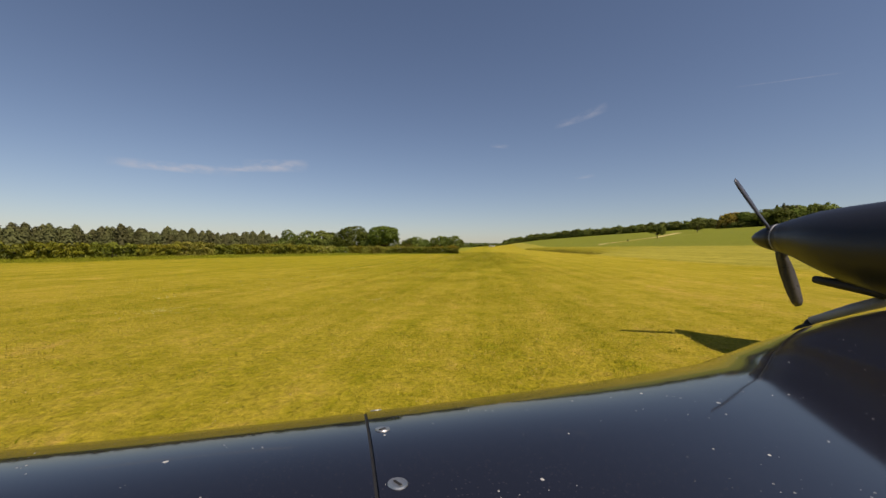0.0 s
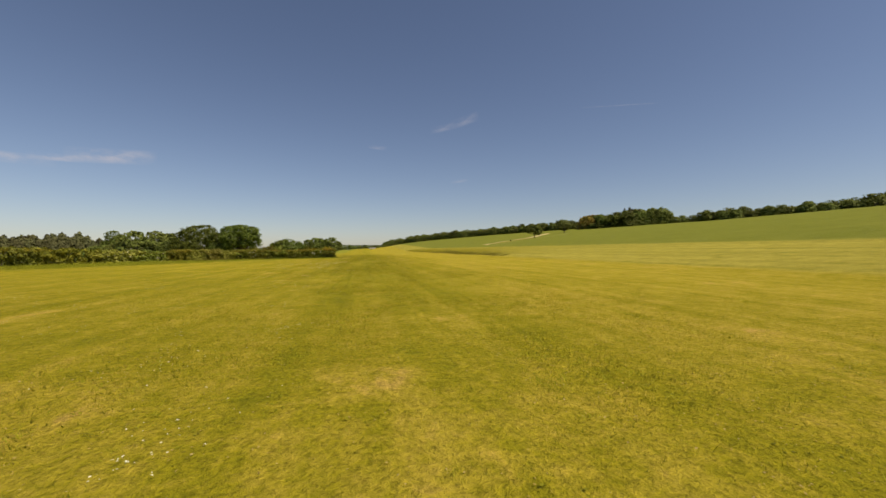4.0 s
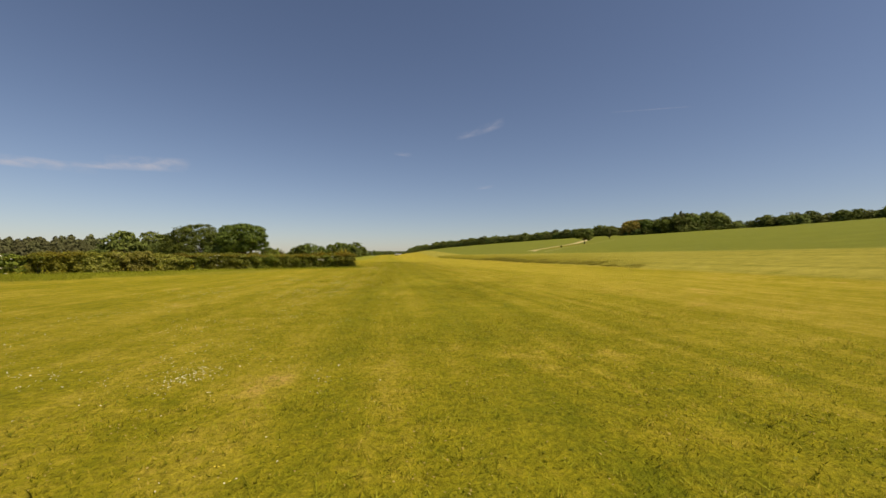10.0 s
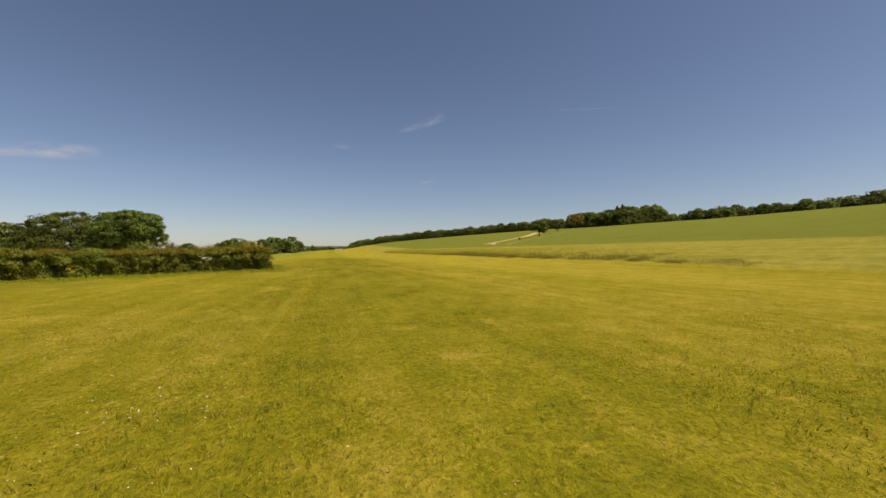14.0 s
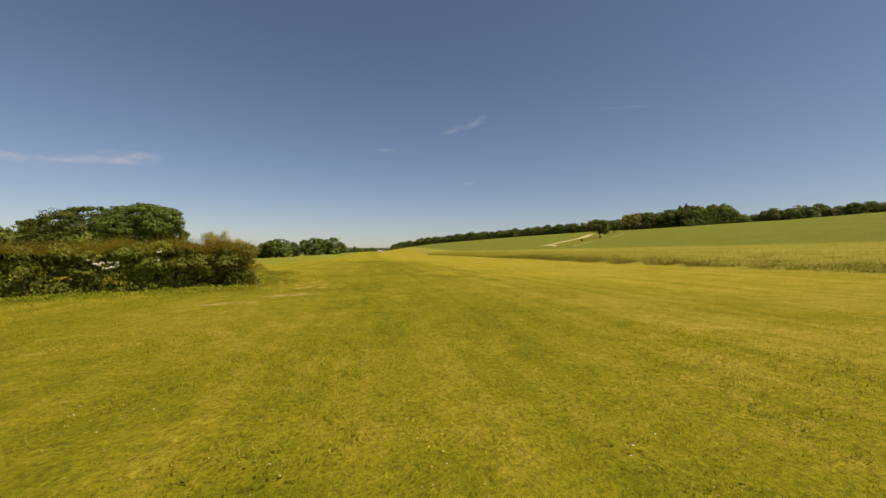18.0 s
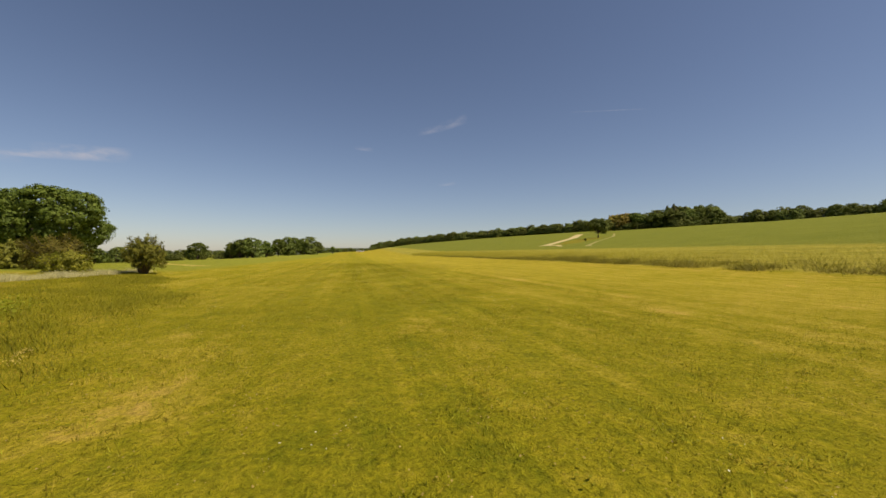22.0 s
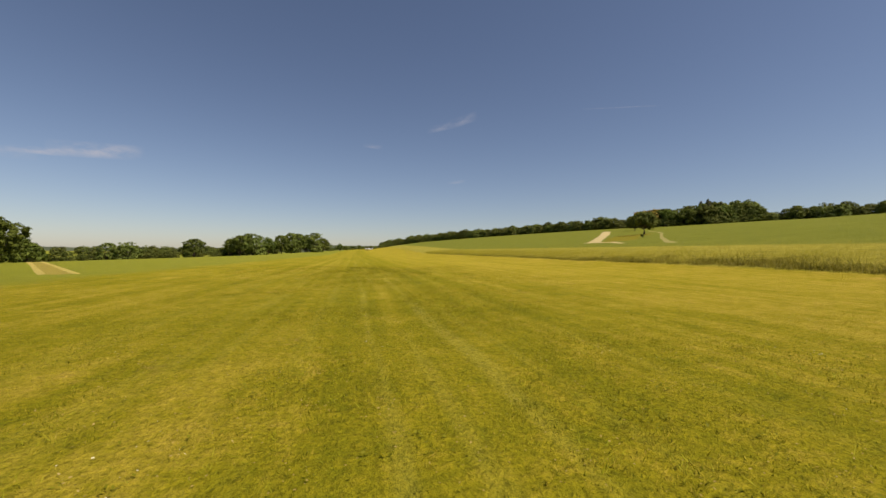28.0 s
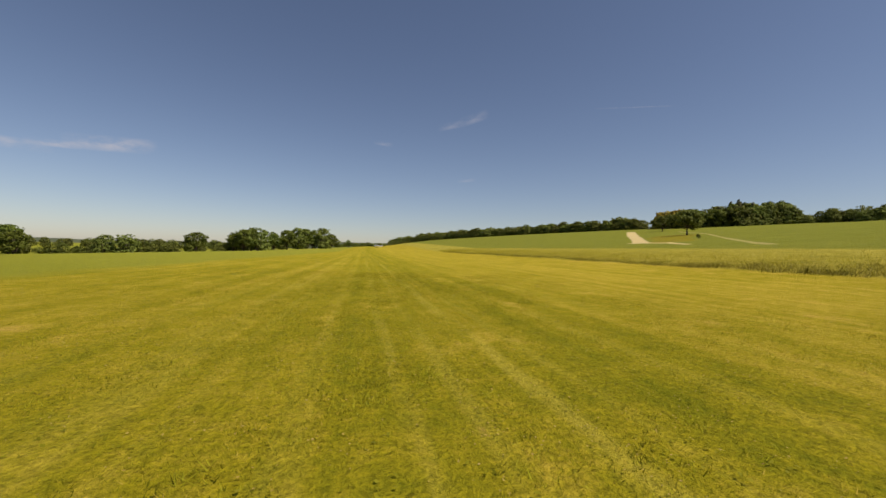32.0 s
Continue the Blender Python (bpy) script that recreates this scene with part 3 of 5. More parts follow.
cloud(-38.5, 9.0, 13, 1.2, 0, "thin white wisp of cirrus low in the sky")
cloud(-31.8, 9.5, 5, 0.8, -2, "thin white wisp of cirrus low in the sky")
cloud(-27.6, 10.2, 8, 1.7, -4, "thin white wisp of cirrus low in the sky")
cloud(13.6, 17.2, 4.0, 1.3, -18, "faint feathery patch of high cirrus", VEIL)
cloud(10.6, 16.3, 3.6, 1.0, -12, "faint feathery patch of high cirrus", VEIL)
cloud(12.8, 9.4, 2.6, 0.5, -5, "faint feathery patch of low cirrus", VEIL)
cloud(1.7, 13.7, 2.6, 0.6, 5, "faint feathery patch of high cirrus", VEIL)
cloud(33.5, 17.6, 9, 0.16, 4, "faint straight vapour trail", VEIL)


# ---- trees ----
def crown_blobs(rng, w, h, base, n, flat=0.75, skirt=False):
    """Boughs filling a rounded crown w wide between base and h; with a skirt it is widest at the ground."""
    out = []
    if skirt:
        for i in range(n):
            a = i * 2.39996 + rng.uniform(-0.5, 0.5)
            f = (i + 0.5) / n
            s = w * rng.uniform(0.15, 0.24)
            rr = max(0.0, (w / 2 - s * 0.8) * math.sqrt(max(0, 1 - (f * 0.97) ** 2))) * rng.uniform(0.7, 1.0)
            zz = base + s * 0.4 + (h - base - s * 1.1) * f * rng.uniform(0.9, 1.05)
            out.append((rr * math.cos(a), rr * math.sin(a), zz, s, s, s * flat))
        out.append((0, 0, (h - base) * 0.42, w * 0.3, w * 0.3, h * 0.4))
        return out
    ch = h - base
    for i in range(n):
        a = i * 2.39996 + rng.uniform(-0.4, 0.4)
        f = (i + 0.5) / n
        zz = base + ch * (0.18 + 0.68 * f) + (rng.normal(0, ch * 0.05) if n >= 20 else 0)
        lim = math.sqrt(max(0.05, 1 - (2 * (0.12 + 0.8 * f) - 0.85) ** 2))
        rr = w / 2 * (0.66 if n < 20 else 0.76) * lim * rng.uniform(0.5, 1.04)
        s = w * rng.uniform(0.17, 0.25) * (1.0 if n < 20 else 0.74 * rng.uniform(0.7, 1.2))
        out.append((rr * math.cos(a), rr * math.sin(a), zz, s, s, s * flat))
    out.append((0, 0, base + ch * 0.55, w * 0.3, w * 0.3, ch * 0.36))
    return out


def broadleaf(name, label, seed, height, width, base, leaves, size, mat, bough=14, category="tree", skirt=False, soft=0.55, tuft=0.0):
    rng = np.random.default_rng(seed)
    t = thing(name, label, category)
    bl = crown_blobs(rng, width, height, base, bough, 0.62, skirt)
    bm = bmesh.new()
    r0 = height * 0.035
    top = base + (height - base) * 0.55
    tube(bm, [(0, 0, -0.4), (0.04, 0.02, height * 0.1), (rng.normal(0, .1), rng.normal(0, .1), base), (rng.normal(0, .3), rng.normal(0, .3), top)], [r0 * 1.35, r0, r0 * 0.8, r0 * 0.3])
    for b in bl[:-1:2]:
        z0 = base * rng.uniform(0.7, 1.1)
        p0, p2 = Vector((0, 0, z0)), Vector(b[:3])
        mid = p0.lerp(p2, 0.5) + Vector((0, 0, -0.06 * height))
        tube(bm, [p0, mid, p2], [r0 * 0.5, r0 * 0.33, r0 * 0.12], 5)
    part("trunk", bm, BARK, t)
    per = 38 if size < 0.2 else 14
    c, d = clumped(rng, bl, leaves // per, per, tuft or width * 0.045)
    keep = c[:, 2] > base * 0.75 - 0.2
    c, d = c[keep], d[keep]
    part("crown", leaf_mesh("crown", c, size * rng.uniform(0.6, 1.3, len(c)), mat, rng, d, 0, soft), mat, t)
    return t


def conifer(name, label, seed, height, width, leaves, size, mat):
    rng = np.random.default_rng(seed)
    t = thing(name, label, "tree")
    bm = bmesh.new()
    tube(bm, [(0, 0, -0.4), (0, 0, height * 0.5), (0, 0, height * 0.96)], [height * 0.02, height * 0.013, 0.03], 6)
    part("trunk", bm, BARK, t)
    f = rng.power(1.5, leaves)
    z = height * (1 - 0.95 * f)
    tier = 0.9 + 0.1 * np.sin(z * 4.1 + rng.uniform(0, 3.0, leaves))
    r = width / 2 * (0.06 + 0.94 * np.minimum(f * 1.5, 1) ** 0.75) * tier * rng.uniform(0.45, 1.1, leaves)
    a = rng.uniform(0, math.tau, leaves)
    c = np.stack([r * np.cos(a), r * np.sin(a), z], 1)
    d = np.stack([np.cos(a), np.sin(a), np.full(leaves, 0.35)], 1)
    part("crown", leaf_mesh("crown", c, size * rng.uniform(0.6, 1.3, leaves), mat, rng, d, 0.35, 0.55), mat, t)
    return t


def plant(proto, x, y, scale=1.0, turn=0.0, tall=1.0, sink=0.0):
    """A copy of a tree, standing on the land."""
    m = pose(x, y, float(ground_z(np.float64(x), np.float64(y))) - sink, 0, 0, turn) @ Matrix.Diagonal((scale, scale, scale * tall, 1))
    return copy_thing(proto, m)


def settle(ob, x, y, turn=0.0):
    ob.matrix_basis = pose(x, y, float(ground_z(np.float64(x), np.float64(y))), 0, 0, turn)
    return ob


# the two broad oaks behind the hedge
settle(broadleaf("oak_tree", "broad dark green oak with a low rounded crown", 11, 9.2, 12.6, 1.9, 32000, 0.15, OAK, 46), -36.5, 146.5, 30)
settle(broadleaf("oak_tree", "broad dark green oak beside another oak", 12, 10.0, 15.2, 0.3, 28000, 0.16, OAK, 46), -50.5, 154.8, 80)
settle(broadleaf("oak_tree", "tall green oak at the end of a conifer belt", 13, 14.4, 16.5, 0.8, 16000, 0.24, OAK, 34, tuft=0.8), -124, 253, 10)
settle(broadleaf("oak_tree", "green oak standing behind the broad oaks", 17, 6.3, 9.6, 1.4, 12000, 0.17, OAK, 30), -51, 177, 0)
settle(broadleaf("bushy_tree", "low bushy olive-green tree between the oaks", 18, 6.6, 11.0, 0.3, 9000, 0.17, BROAD, 22, "tree", True), -59, 158, 0)
settle(broadleaf("oak_tree", "smaller green oak between two broad oaks", 21, 7.8, 9.0, 0.4, 14000, 0.15, OAK, 30), -43.6, 150.6, 0)
settle(broadleaf("bushy_tree", "low bushy green tree before the broad oaks", 20, 4.6, 7.0, 0.2, 9000, 0.15, BROAD, 22, "tree", True), -42, 146, 0)
settle(broadleaf("bushy_tree", "low bushy dark tree behind the oaks", 19, 3.6, 5.6, 0.3, 5000, 0.16, OAK, 20, "tree", True), -52.5, 186, 0)

# lone tree on the hill beside the sandy slope
settle(broadleaf("lone_tree", "lone dark oak with a flat crown on the crop hill", 14, 7.2, 9.6, 2.3, 6500, 0.24, BROAD, 24, tuft=0.6), 89.3, 229.8, 0)
settle(broadleaf("lone_tree", "bushy olive tree on the hill behind the lone oak", 15, 8.2, 11.5, 1.2, 4200, 0.34, BROAD, 20, tuft=0.8), 153, 322, 0)
settle(broadleaf("shrub", "small dark shrub on the crop hill", 16, 0.95, 1.1, 0.1, 600, 0.1, OAK, 5, "shrub"), 63.9, 196.9, 0)

# prototypes for the copses and woods, which stand among their copies
BW = [broadleaf("broadleaf_tree", "rounded mid-green broadleaf tree in a wood", 30 + i, 12.0, w, 0.1, 2300, 0.50, BROAD, 24, "tree", True, 0.65, 1.05) for i, w in enumerate((12.0, 10.0, 14.5))]
GOLD = broadleaf("broadleaf_tree", "tall yellow-green tree in the wood on the hill", 38, 12.0, 11.0, 0.1, 2300, 0.5, BROAD_GOLD, 24, "tree", True, 0.65, 1.05)
settle(GOLD, 212, 398, 0)
tagged(GOLD, group="wood on the hill")
CF = [conifer("conifer_tree", "narrow dark green conifer in a plantation", 40 + i, 13.0, w, 1700, 0.46, PINE) for i, w in enumerate((7.2, 8.6))]
FT = [broadleaf("field_tree", "rounded dark green tree at the lower edge of the field", 35 + i, 12.0, w, 1.3, 4200, 0.36, OAK, 28, soft=0.6, tuft=0.75) for i, w in enumerate((11.0, 9.5))]
for o, (x, y) in zip(FT, ((-37, 370), (-61, 353))):
    settle(o, x, y)
    tagged(o, group="copse at the edge of the field")
settle(BW[0], -28, 372, 0)
settle(BW[1], -40, 366, 0)
settle(BW[2], -58, 352, 0)
for o in BW:
    tagged(o, group="copse at the edge of the field")
settle(CF[0], -150, 282, 0)
settle(CF[1], -156, 280, 0)
for o in CF:
    tagged(o, group="conifer plantation")


def scatter(seed):
    return np.random.default_rng(seed)


def copse():
    r = scatter(50)
    for x, y, s, k in ((-33, 371, 0.86, 1), (-45, 362, 0.9, 0), (-51, 357, 0.8, 1), (-64, 350, 1.0, 0), (-69, 351, 0.85, 1), (-24, 384, 0.8, 0),
                       (-87, 352, 1.0, 0), (-15, 420, 0.45, 1), (-146, 322, 1.05, 0), (-153, 318, 0.95, 1), (-140, 316, 0.9, 0)):
        plant(FT[k], x, y, s, r.uniform(0, 360), r.uniform(0.9, 1.05))
    for x, y, s, k in ((-112, 340, 0.84, 2), (-120, 338, 0.8, 0), (-128, 342, 0.5, 1), (-134, 334, 0.44, 0), (-160, 326, 0.9, 1), (-104, 345, 0.45, 0), (-97, 350, 0.4, 2), (-76, 352, 0.4, 1)):
        o = plant(BW[k], x, y, s, r.uniform(0, 360), r.uniform(0.9, 1.05))
        o.name = "hedgerow_bush"
        tagged(o, "low bushy tree in the hedgerow below the field", group="hedgerow below the field")


copse()


def plantation():
    """The conifer belt behind the hedge, with bushy trees before its near end."""
    r = scatter(51)
    for i in range(250):
        f = i / 249
        x, y = -152 - 80 * f - 5 * (i % 3) + r.normal(0, 2.5), 296 - 190 * f + r.normal(0, 4)
        plant(CF[i % 2], x, y, r.uniform(1.3, 1.65), r.uniform(0, 360), r.uniform(0.62, 0.84))
    for i in range(40):
        f = i / 39
        x, y = -66 - 82 * f + r.normal(0, 3), 168 + 110 * f + r.normal(0, 5)
        o = plant(BW[i % 3], x, y, r.uniform(0.58, 0.84) * (1.12 - 0.2 * f), r.uniform(0, 360))
        o.name = "bushy_tree"
        tagged(o, "bushy light green tree before the plantation", group="bushy trees by the plantation")
    for i in range(34):
        f = i / 33
        x, y = -120 - 95 * f + r.normal(0, 2), 262 - 172 * f + r.normal(0, 4)
        o = plant(BW[i % 3], x, y, r.uniform(0.4, 0.6), r.uniform(0, 360))
        o.name = "bushy_tree"
        tagged(o, "bushy light green tree before the plantation", group="bushy trees by the plantation")


plantation()


def hill_wood():
    """The wood on the crest, yellow-green at one end, with a knot of dark conifers, and the long belts running away from it."""
    r = scatter(52)
    def stand(proto, x, y, tall, wide, lab):
        s = wide / 12
        tagged(plant(proto, x, y, s, r.uniform(0, 360), tall / 12 / s, 0.3), lab, group="wood on the hill")
    rows = (((216, 408), (207, 372), 5, 13.6, GOLD), ((206, 366), (228, 347), 5, 13.6, FT), ((228, 347), (262, 343), 7, 14.6, FT))
    for (x0, y0), (x1, y1), n, tall, proto in rows:
        for back in (0, 9, 18):
            for i in range(n):
                f = (i + r.uniform(0.2, 0.8)) / n
                kind = proto if proto is GOLD else FT[i % 2] if r.uniform() < 0.35 else BW[i % 3]
                lab = "tall yellow-green tree in the wood on the hill" if kind is GOLD else "tall dark green tree in the wood on the hill"
                stand(kind, x0 + (x1 - x0) * f + 0.63 * back + r.normal(0, 1), y0 + (y1 - y0) * f + 0.77 * back + r.normal(0, 1),
                      tall * r.uniform(0.8, 1.1) * (1 if back else 0.88), r.uniform(11, 19), lab)
    for i in range(34):
        f = i / 33
        x, y = np.interp(f, [0, 0.4, 0.6, 1], [213, 204, 226, 268]), np.interp(f, [0, 0.4, 0.6, 1], [404, 366, 344, 341])
        stand(BW[i % 3], x + r.normal(0, 1), y + r.normal(0, 1), r.uniform(3.5, 6.5), r.uniform(7, 10), "low bushy tree along the front of the hill wood")
    for i in range(9):
        x, y = 222 + 2.2 * i + r.normal(0, 1.5), 356 - 0.4 * i + r.normal(0, 3)
        o = plant(CF[i % 2], x, y, r.uniform(0.75, 0.95), r.uniform(0, 360), r.uniform(1.2, 1.42))
        tagged(o, "tall dark conifer standing out of the wood on the hill", group="wood on the hill")
    for i in range(170):
        f = i / 169
        x, y = 318 + 95 * math.sin(f * 2.2) + r.normal(0, 9), 392 - 310 * f + r.normal(0, 6)
        o = plant(BW[int(r.integers(0, 3))], x, y, (r.uniform(1.0, 1.4) + 0.2 * math.sin(f * 21)) * (0.45 + 0.55 * min(1, f / 0.2)), r.uniform(0, 360), r.uniform(0.75, 1.0), 0.3)
        o.name = "belt_tree"
        tagged(o, "rounded tree in the belt along the hilltop", group="tree belt on the hilltop")
    for i in range(190):
        f = i / 189
        x, y = 236 - 196 * f + r.normal(0, 4), 452 + 420 * f + r.normal(0, 8)
        o = plant(BW[int(r.integers(0, 3))], x, y, r.uniform(0.8, 1.35), r.uniform(0, 360), r.uniform(0.6, 0.84), 0.3)
        o.name = "belt_tree"
        tagged(o, "rounded tree in the long belt along the field", group="tree belt along the field")


hill_wood()


def low_hedgerow():
    """Bushes along the bottom of the left-hand field, and woods beyond it."""
    r = scatter(53)
    for i in range(30):
        f = i / 29
        x, y = -170 + 105 * f + r.normal(0, 2), 326 + 30 * f + r.normal(0, 2)
        o = plant(BW[i % 3], x, y, r.uniform(0.34, 0.66), r.uniform(0, 360), r.uniform(0.5, 0.85))
        o.name = "hedgerow_bush"
        tagged(o, "low bushy tree in the hedgerow below the field", group="hedgerow below the field")
    for i in range(44):
        f = i / 43
        x, y = -330 + 300 * f + r.normal(0, 4), 560 + 60 * math.sin(5 * f) + r.normal(0, 5)
        o = plant(BW[i % 3], x, y, r.uniform(0.75, 1.0), r.uniform(0, 360), 0.85)
        tagged(o, "rounded tree in a wood beyond the fields", group="wood beyond the fields")

    for i in range(26):
        f = i / 25
        x, y = -34 + 90 * f + r.normal(0, 2), 640 + 130 * f + r.normal(0, 5)
        o = plant(BW[i % 3], x, y, r.uniform(0.42, 0.62), r.uniform(0, 360), 0.75)
        o.name = "hedgerow_bush"
        tagged(o, "low hazy hedge tree beyond the end of the strip", group="hedge beyond the strip")


low_hedgerow()


# ---- hedge ----
HEDGE_LINE = [(-6.1, 90.25), (-9.6, 88.0), (-17.5, 80.6), (-24.5, 69.0), (-32.0, 48.0), (-36.0, 22.0), (-39.0, -16.0)]


def along(line, s):
    """Point and way at distance s along a broken line."""
    for (x0, y0), (x1, y1) in zip(line, line[1:]):
        d = math.hypot(x1 - x0, y1 - y0)
        if s <= d:
            break
        s -= d
    f = min(1.0, s / d)
    return x0 + (x1 - x0) * f, y0 + (y1 - y0) * f, math.degrees(math.atan2(y1 - y0, x1 - x0))


def hedge_bush(seed, length, height, depth, leaves, size, tips, blossom, mat):
    """One stretch of hedge: stems, leaf mass, reddish shoots on top, maybe elder blossom."""
    rng = np.random.default_rng(seed)
    lab = "dense dark green hedge bush with reddish shoots on top" if tips else "dense dark green field hedge bush"
    if mat == HEDGE_PALE:
        lab = "uneven pale green bush in the field hedge"
    if mat == ELDER:
        lab = "pale yellow-green elder bush in the field hedge"
    if blossom:
        lab = "green elder bush with flat cream blossom in the hedge"
    t = thing("hedge_bush", lab, "hedge", group="field hedge")
    for i in range(int(length * 1.4) + 2):
        x, y = rng.uniform(-length / 2, length / 2), rng.uniform(-depth / 9, depth / 9)
        bm = bmesh.new()
        tube(bm, [(x, y, -0.1), (x + rng.normal(0, .1), y + rng.normal(0, .05), height * 0.45), (x + rng.normal(0, .25), y + rng.normal(0, .08), height * 0.85)], [0.035, 0.025, 0.008], 5)
        part("stem", bm, BARK, t)
    bl = []
    n = max(4, int(length * 1.9))
    for i in range(n):
        x0 = -length / 2 + length * (i + 0.5) / n
        # the clipped top overhangs a thinner, shaded foot
        for z, out in ((0.11, 0.22), (0.34, 0.27), (0.60, 0.42), (0.82, 0.38)) if mat != HEDGE else ((0.11, 0.13), (0.33, 0.19), (0.60, 0.46), (0.82, 0.42)):
            k = height * rng.uniform(0.13, 0.19)
            bl.append((x0 + rng.normal(0, 0.2), rng.uniform(-0.1, 0.1) * depth, height * z + rng.normal(0, 0.05), k * rng.uniform(1.3, 1.9), depth * out * rng.uniform(0.75, 1.15), k))
        bl.append((x0, 0, height * 0.44, 0.45, depth * (0.2 if mat != HEDGE else 0.13), height * 0.46))
    c, d = clumped(rng, bl, leaves // 30, 30, 0.15 if size < 0.05 else 0.19 if size < 0.08 else 0.26, 0.2)
    ok = c[:, 2] > 0.04
    part("leaves", leaf_mesh("leaves", c[ok], size * rng.uniform(0.6, 1.3, ok.sum()), mat, rng, d[ok], 0.2, 0.35), mat, t)
    # tips: 0 plain, 1 reddish shoots, 2 tall golden shoots
    fresh = (HEDGE_TOP, HEDGE_TIP, THORN_SUNNY)[int(tips)]
    m = int(leaves * (0.12, 0.9, 1.3)[int(tips)])
    lift = np.abs(rng.normal(0, (0.05, 0.07, 0.095)[int(tips)], m))
    wave = 0.05 * np.sin(rng.uniform(0, 6)) 
    xs = rng.uniform(-length / 2, length / 2, m)
    c2 = np.stack([xs, rng.normal(0, depth * 0.27, m), height * (0.85 + wave * np.sin(xs * 5) + lift)], 1)
    shoots = part("young_growth", leaf_mesh("young_growth", c2, size * (0.42 if tips else 0.8) * rng.uniform(0.6, 1.2, m), fresh, rng, np.tile(np.array([0.25, -0.35, 0.5]), (m, 1)), 0, 0.5), fresh, t, ("fresh yellow-green tips", "reddish-brown young shoots", "feathery golden young shoots")[int(tips)])
    tagged(shoots, kind="stuff")
    if blossom:
        heads = []
        for bx, bz, spread, count in blossom:
            heads += [(bx + rng.normal(0, spread), depth * rng.uniform(0.42, 0.56), height * bz + rng.normal(0, spread * 0.6)) for _ in range(count)]
        pts = np.repeat(np.array(heads), 40, 0) + rng.normal(0, 1, (len(heads) * 40, 3)) * np.array([0.03, 0.015, 0.012])
        part("blossom", leaf_mesh("blossom", pts, np.full(len(pts), 0.019), BLOSSOM, rng), BLOSSOM, t, "flat cream blossom heads")
    return t


def hedge():
    s, i = 0.0, 0
    rng = np.random.default_rng(77)
    while s < 165:
        near = s < 26
        L = 2.2 if near else 4.4
        x, y, a = along(HEDGE_LINE, s + L / 2)
        h = (1.56 if s < 4 else 1.46 if near else 1.42) * (rng.uniform(0.97, 1.03) if s < 18 else rng.uniform(0.82, 1.12))
        mat = HEDGE if s < 17.5 else ELDER if s < 22 else (HEDGE, HEDGE_PALE, HEDGE, ELDER, HEDGE_PALE)[i % 5]
        if s > 45:
            h *= 1.1
        t = hedge_bush(100 + i, L * 1.12, h, 1.4 if near else 1.6, 21000 if s < 13 else 7000 if near else 3600, 0.034 if s < 13 else 0.058 if near else 0.10,
                       2 if s < 6 else 1 if s < 17 or i % 4 == 3 else 0, {1: ((0.75, 0.62, 0.16, 9), (-0.5, 0.75, 0.1, 2)), 6: ((0.2, 0.7, 0.5, 7),), 12: ((0, 0.8, 0.8, 9),), 13: ((0, 0.8, 0.8, 7),)}.get(i), mat)
        settle(t, x, y, a)
        t.location.z -= 0.05
        s += L
        i += 1


hedge()


def thorn_bush(seed, h, w, mat, lab, leaves, size, open_foot=0.0):
    """A ragged hawthorn: splayed stems with leaves along them."""
    rng = np.random.default_rng(seed)
    t = thing("hawthorn_bush", lab, "bush")
    bm = bmesh.new()
    pts, outs = [], []
    for i in range(44):
        a, sp = rng.uniform(0, math.tau), rng.uniform(0.2, 1.0)
        tip = Vector((math.cos(a) * w / 2 * sp, math.sin(a) * w / 2 * sp, h * (1.02 - 0.35 * sp * sp) * rng.uniform(0.6, 1.2)))
        mid = tip * 0.5 + Vector((0, 0, h * 0.1))
        tube(bm, [(math.cos(a) * .1, math.sin(a) * .1, -0.1), mid, tip], [0.04, 0.022, 0.006], 5)
        for k in range(leaves // 34):
            f = rng.uniform(0.25 if not open_foot else 0.45, 1.0)
            p = (mid.lerp(tip, (f - .5) * 2) if f > .5 else Vector((0, 0, 0)).lerp(mid, f * 2))
            sd = w * 0.06 * (1.3 - 0.95 * f)
            pts.append((p.x + rng.normal(0, sd), p.y + rng.normal(0, sd), max(0.05, p.z + rng.normal(0, sd))))
            outs.append((math.cos(a), math.sin(a), 0.4))
    part("stems", bm, BARK, t)
    c, d = clumped(rng, crown_blobs(rng, w * 0.85, h * (0.72 if not open_foot else 0.88), open_foot, 16, 0.6, not open_foot), leaves // 36, 24, w * 0.06, 0.25)
    ok = c[:, 2] > 0.03
    c, d = np.concatenate([np.array(pts), c[ok]]), np.concatenate([np.array(outs), d[ok]])
    part("leaves", leaf_mesh("leaves", c, size * rng.uniform(0.6, 1.3, len(c)), mat, rng, d, 0, 0.45), mat, t)
    return t


settle(thorn_bush(201, 1.8, 2.9, THORN_SUNNY, "ragged yellow-green hawthorn at the end of the hedge", 56000, 0.019), -7.2, 91.1, 0)
settle(thorn_bush(202, 2.0, 2.6, THORN, "wind-shaped hawthorn bush standing alone by a gateway", 9000, 0.04, 0.15), -13.8, 115.8, 0)
settle(thorn_bush(203, 2.3, 5.0, THORN, "spreading olive hawthorn beside the track", 9000, 0.06), -23.5, 125, 40)
settle(thorn_bush(204, 2.0, 3.2, THORN, "olive hawthorn thicket below the oak", 3600, 0.10), -28, 127, 80)
settle(thorn_bush(205, 1.2, 3.4, HEDGE_PALE, "low yellow-green bush behind the parsley bank", 5000, 0.06), -19.8, 119.6, 20)
settle(thorn_bush(206, 2.0, 3.0, HEDGE, "low green bush behind the hedge end", 2200, 0.1), -17, 99, 20)


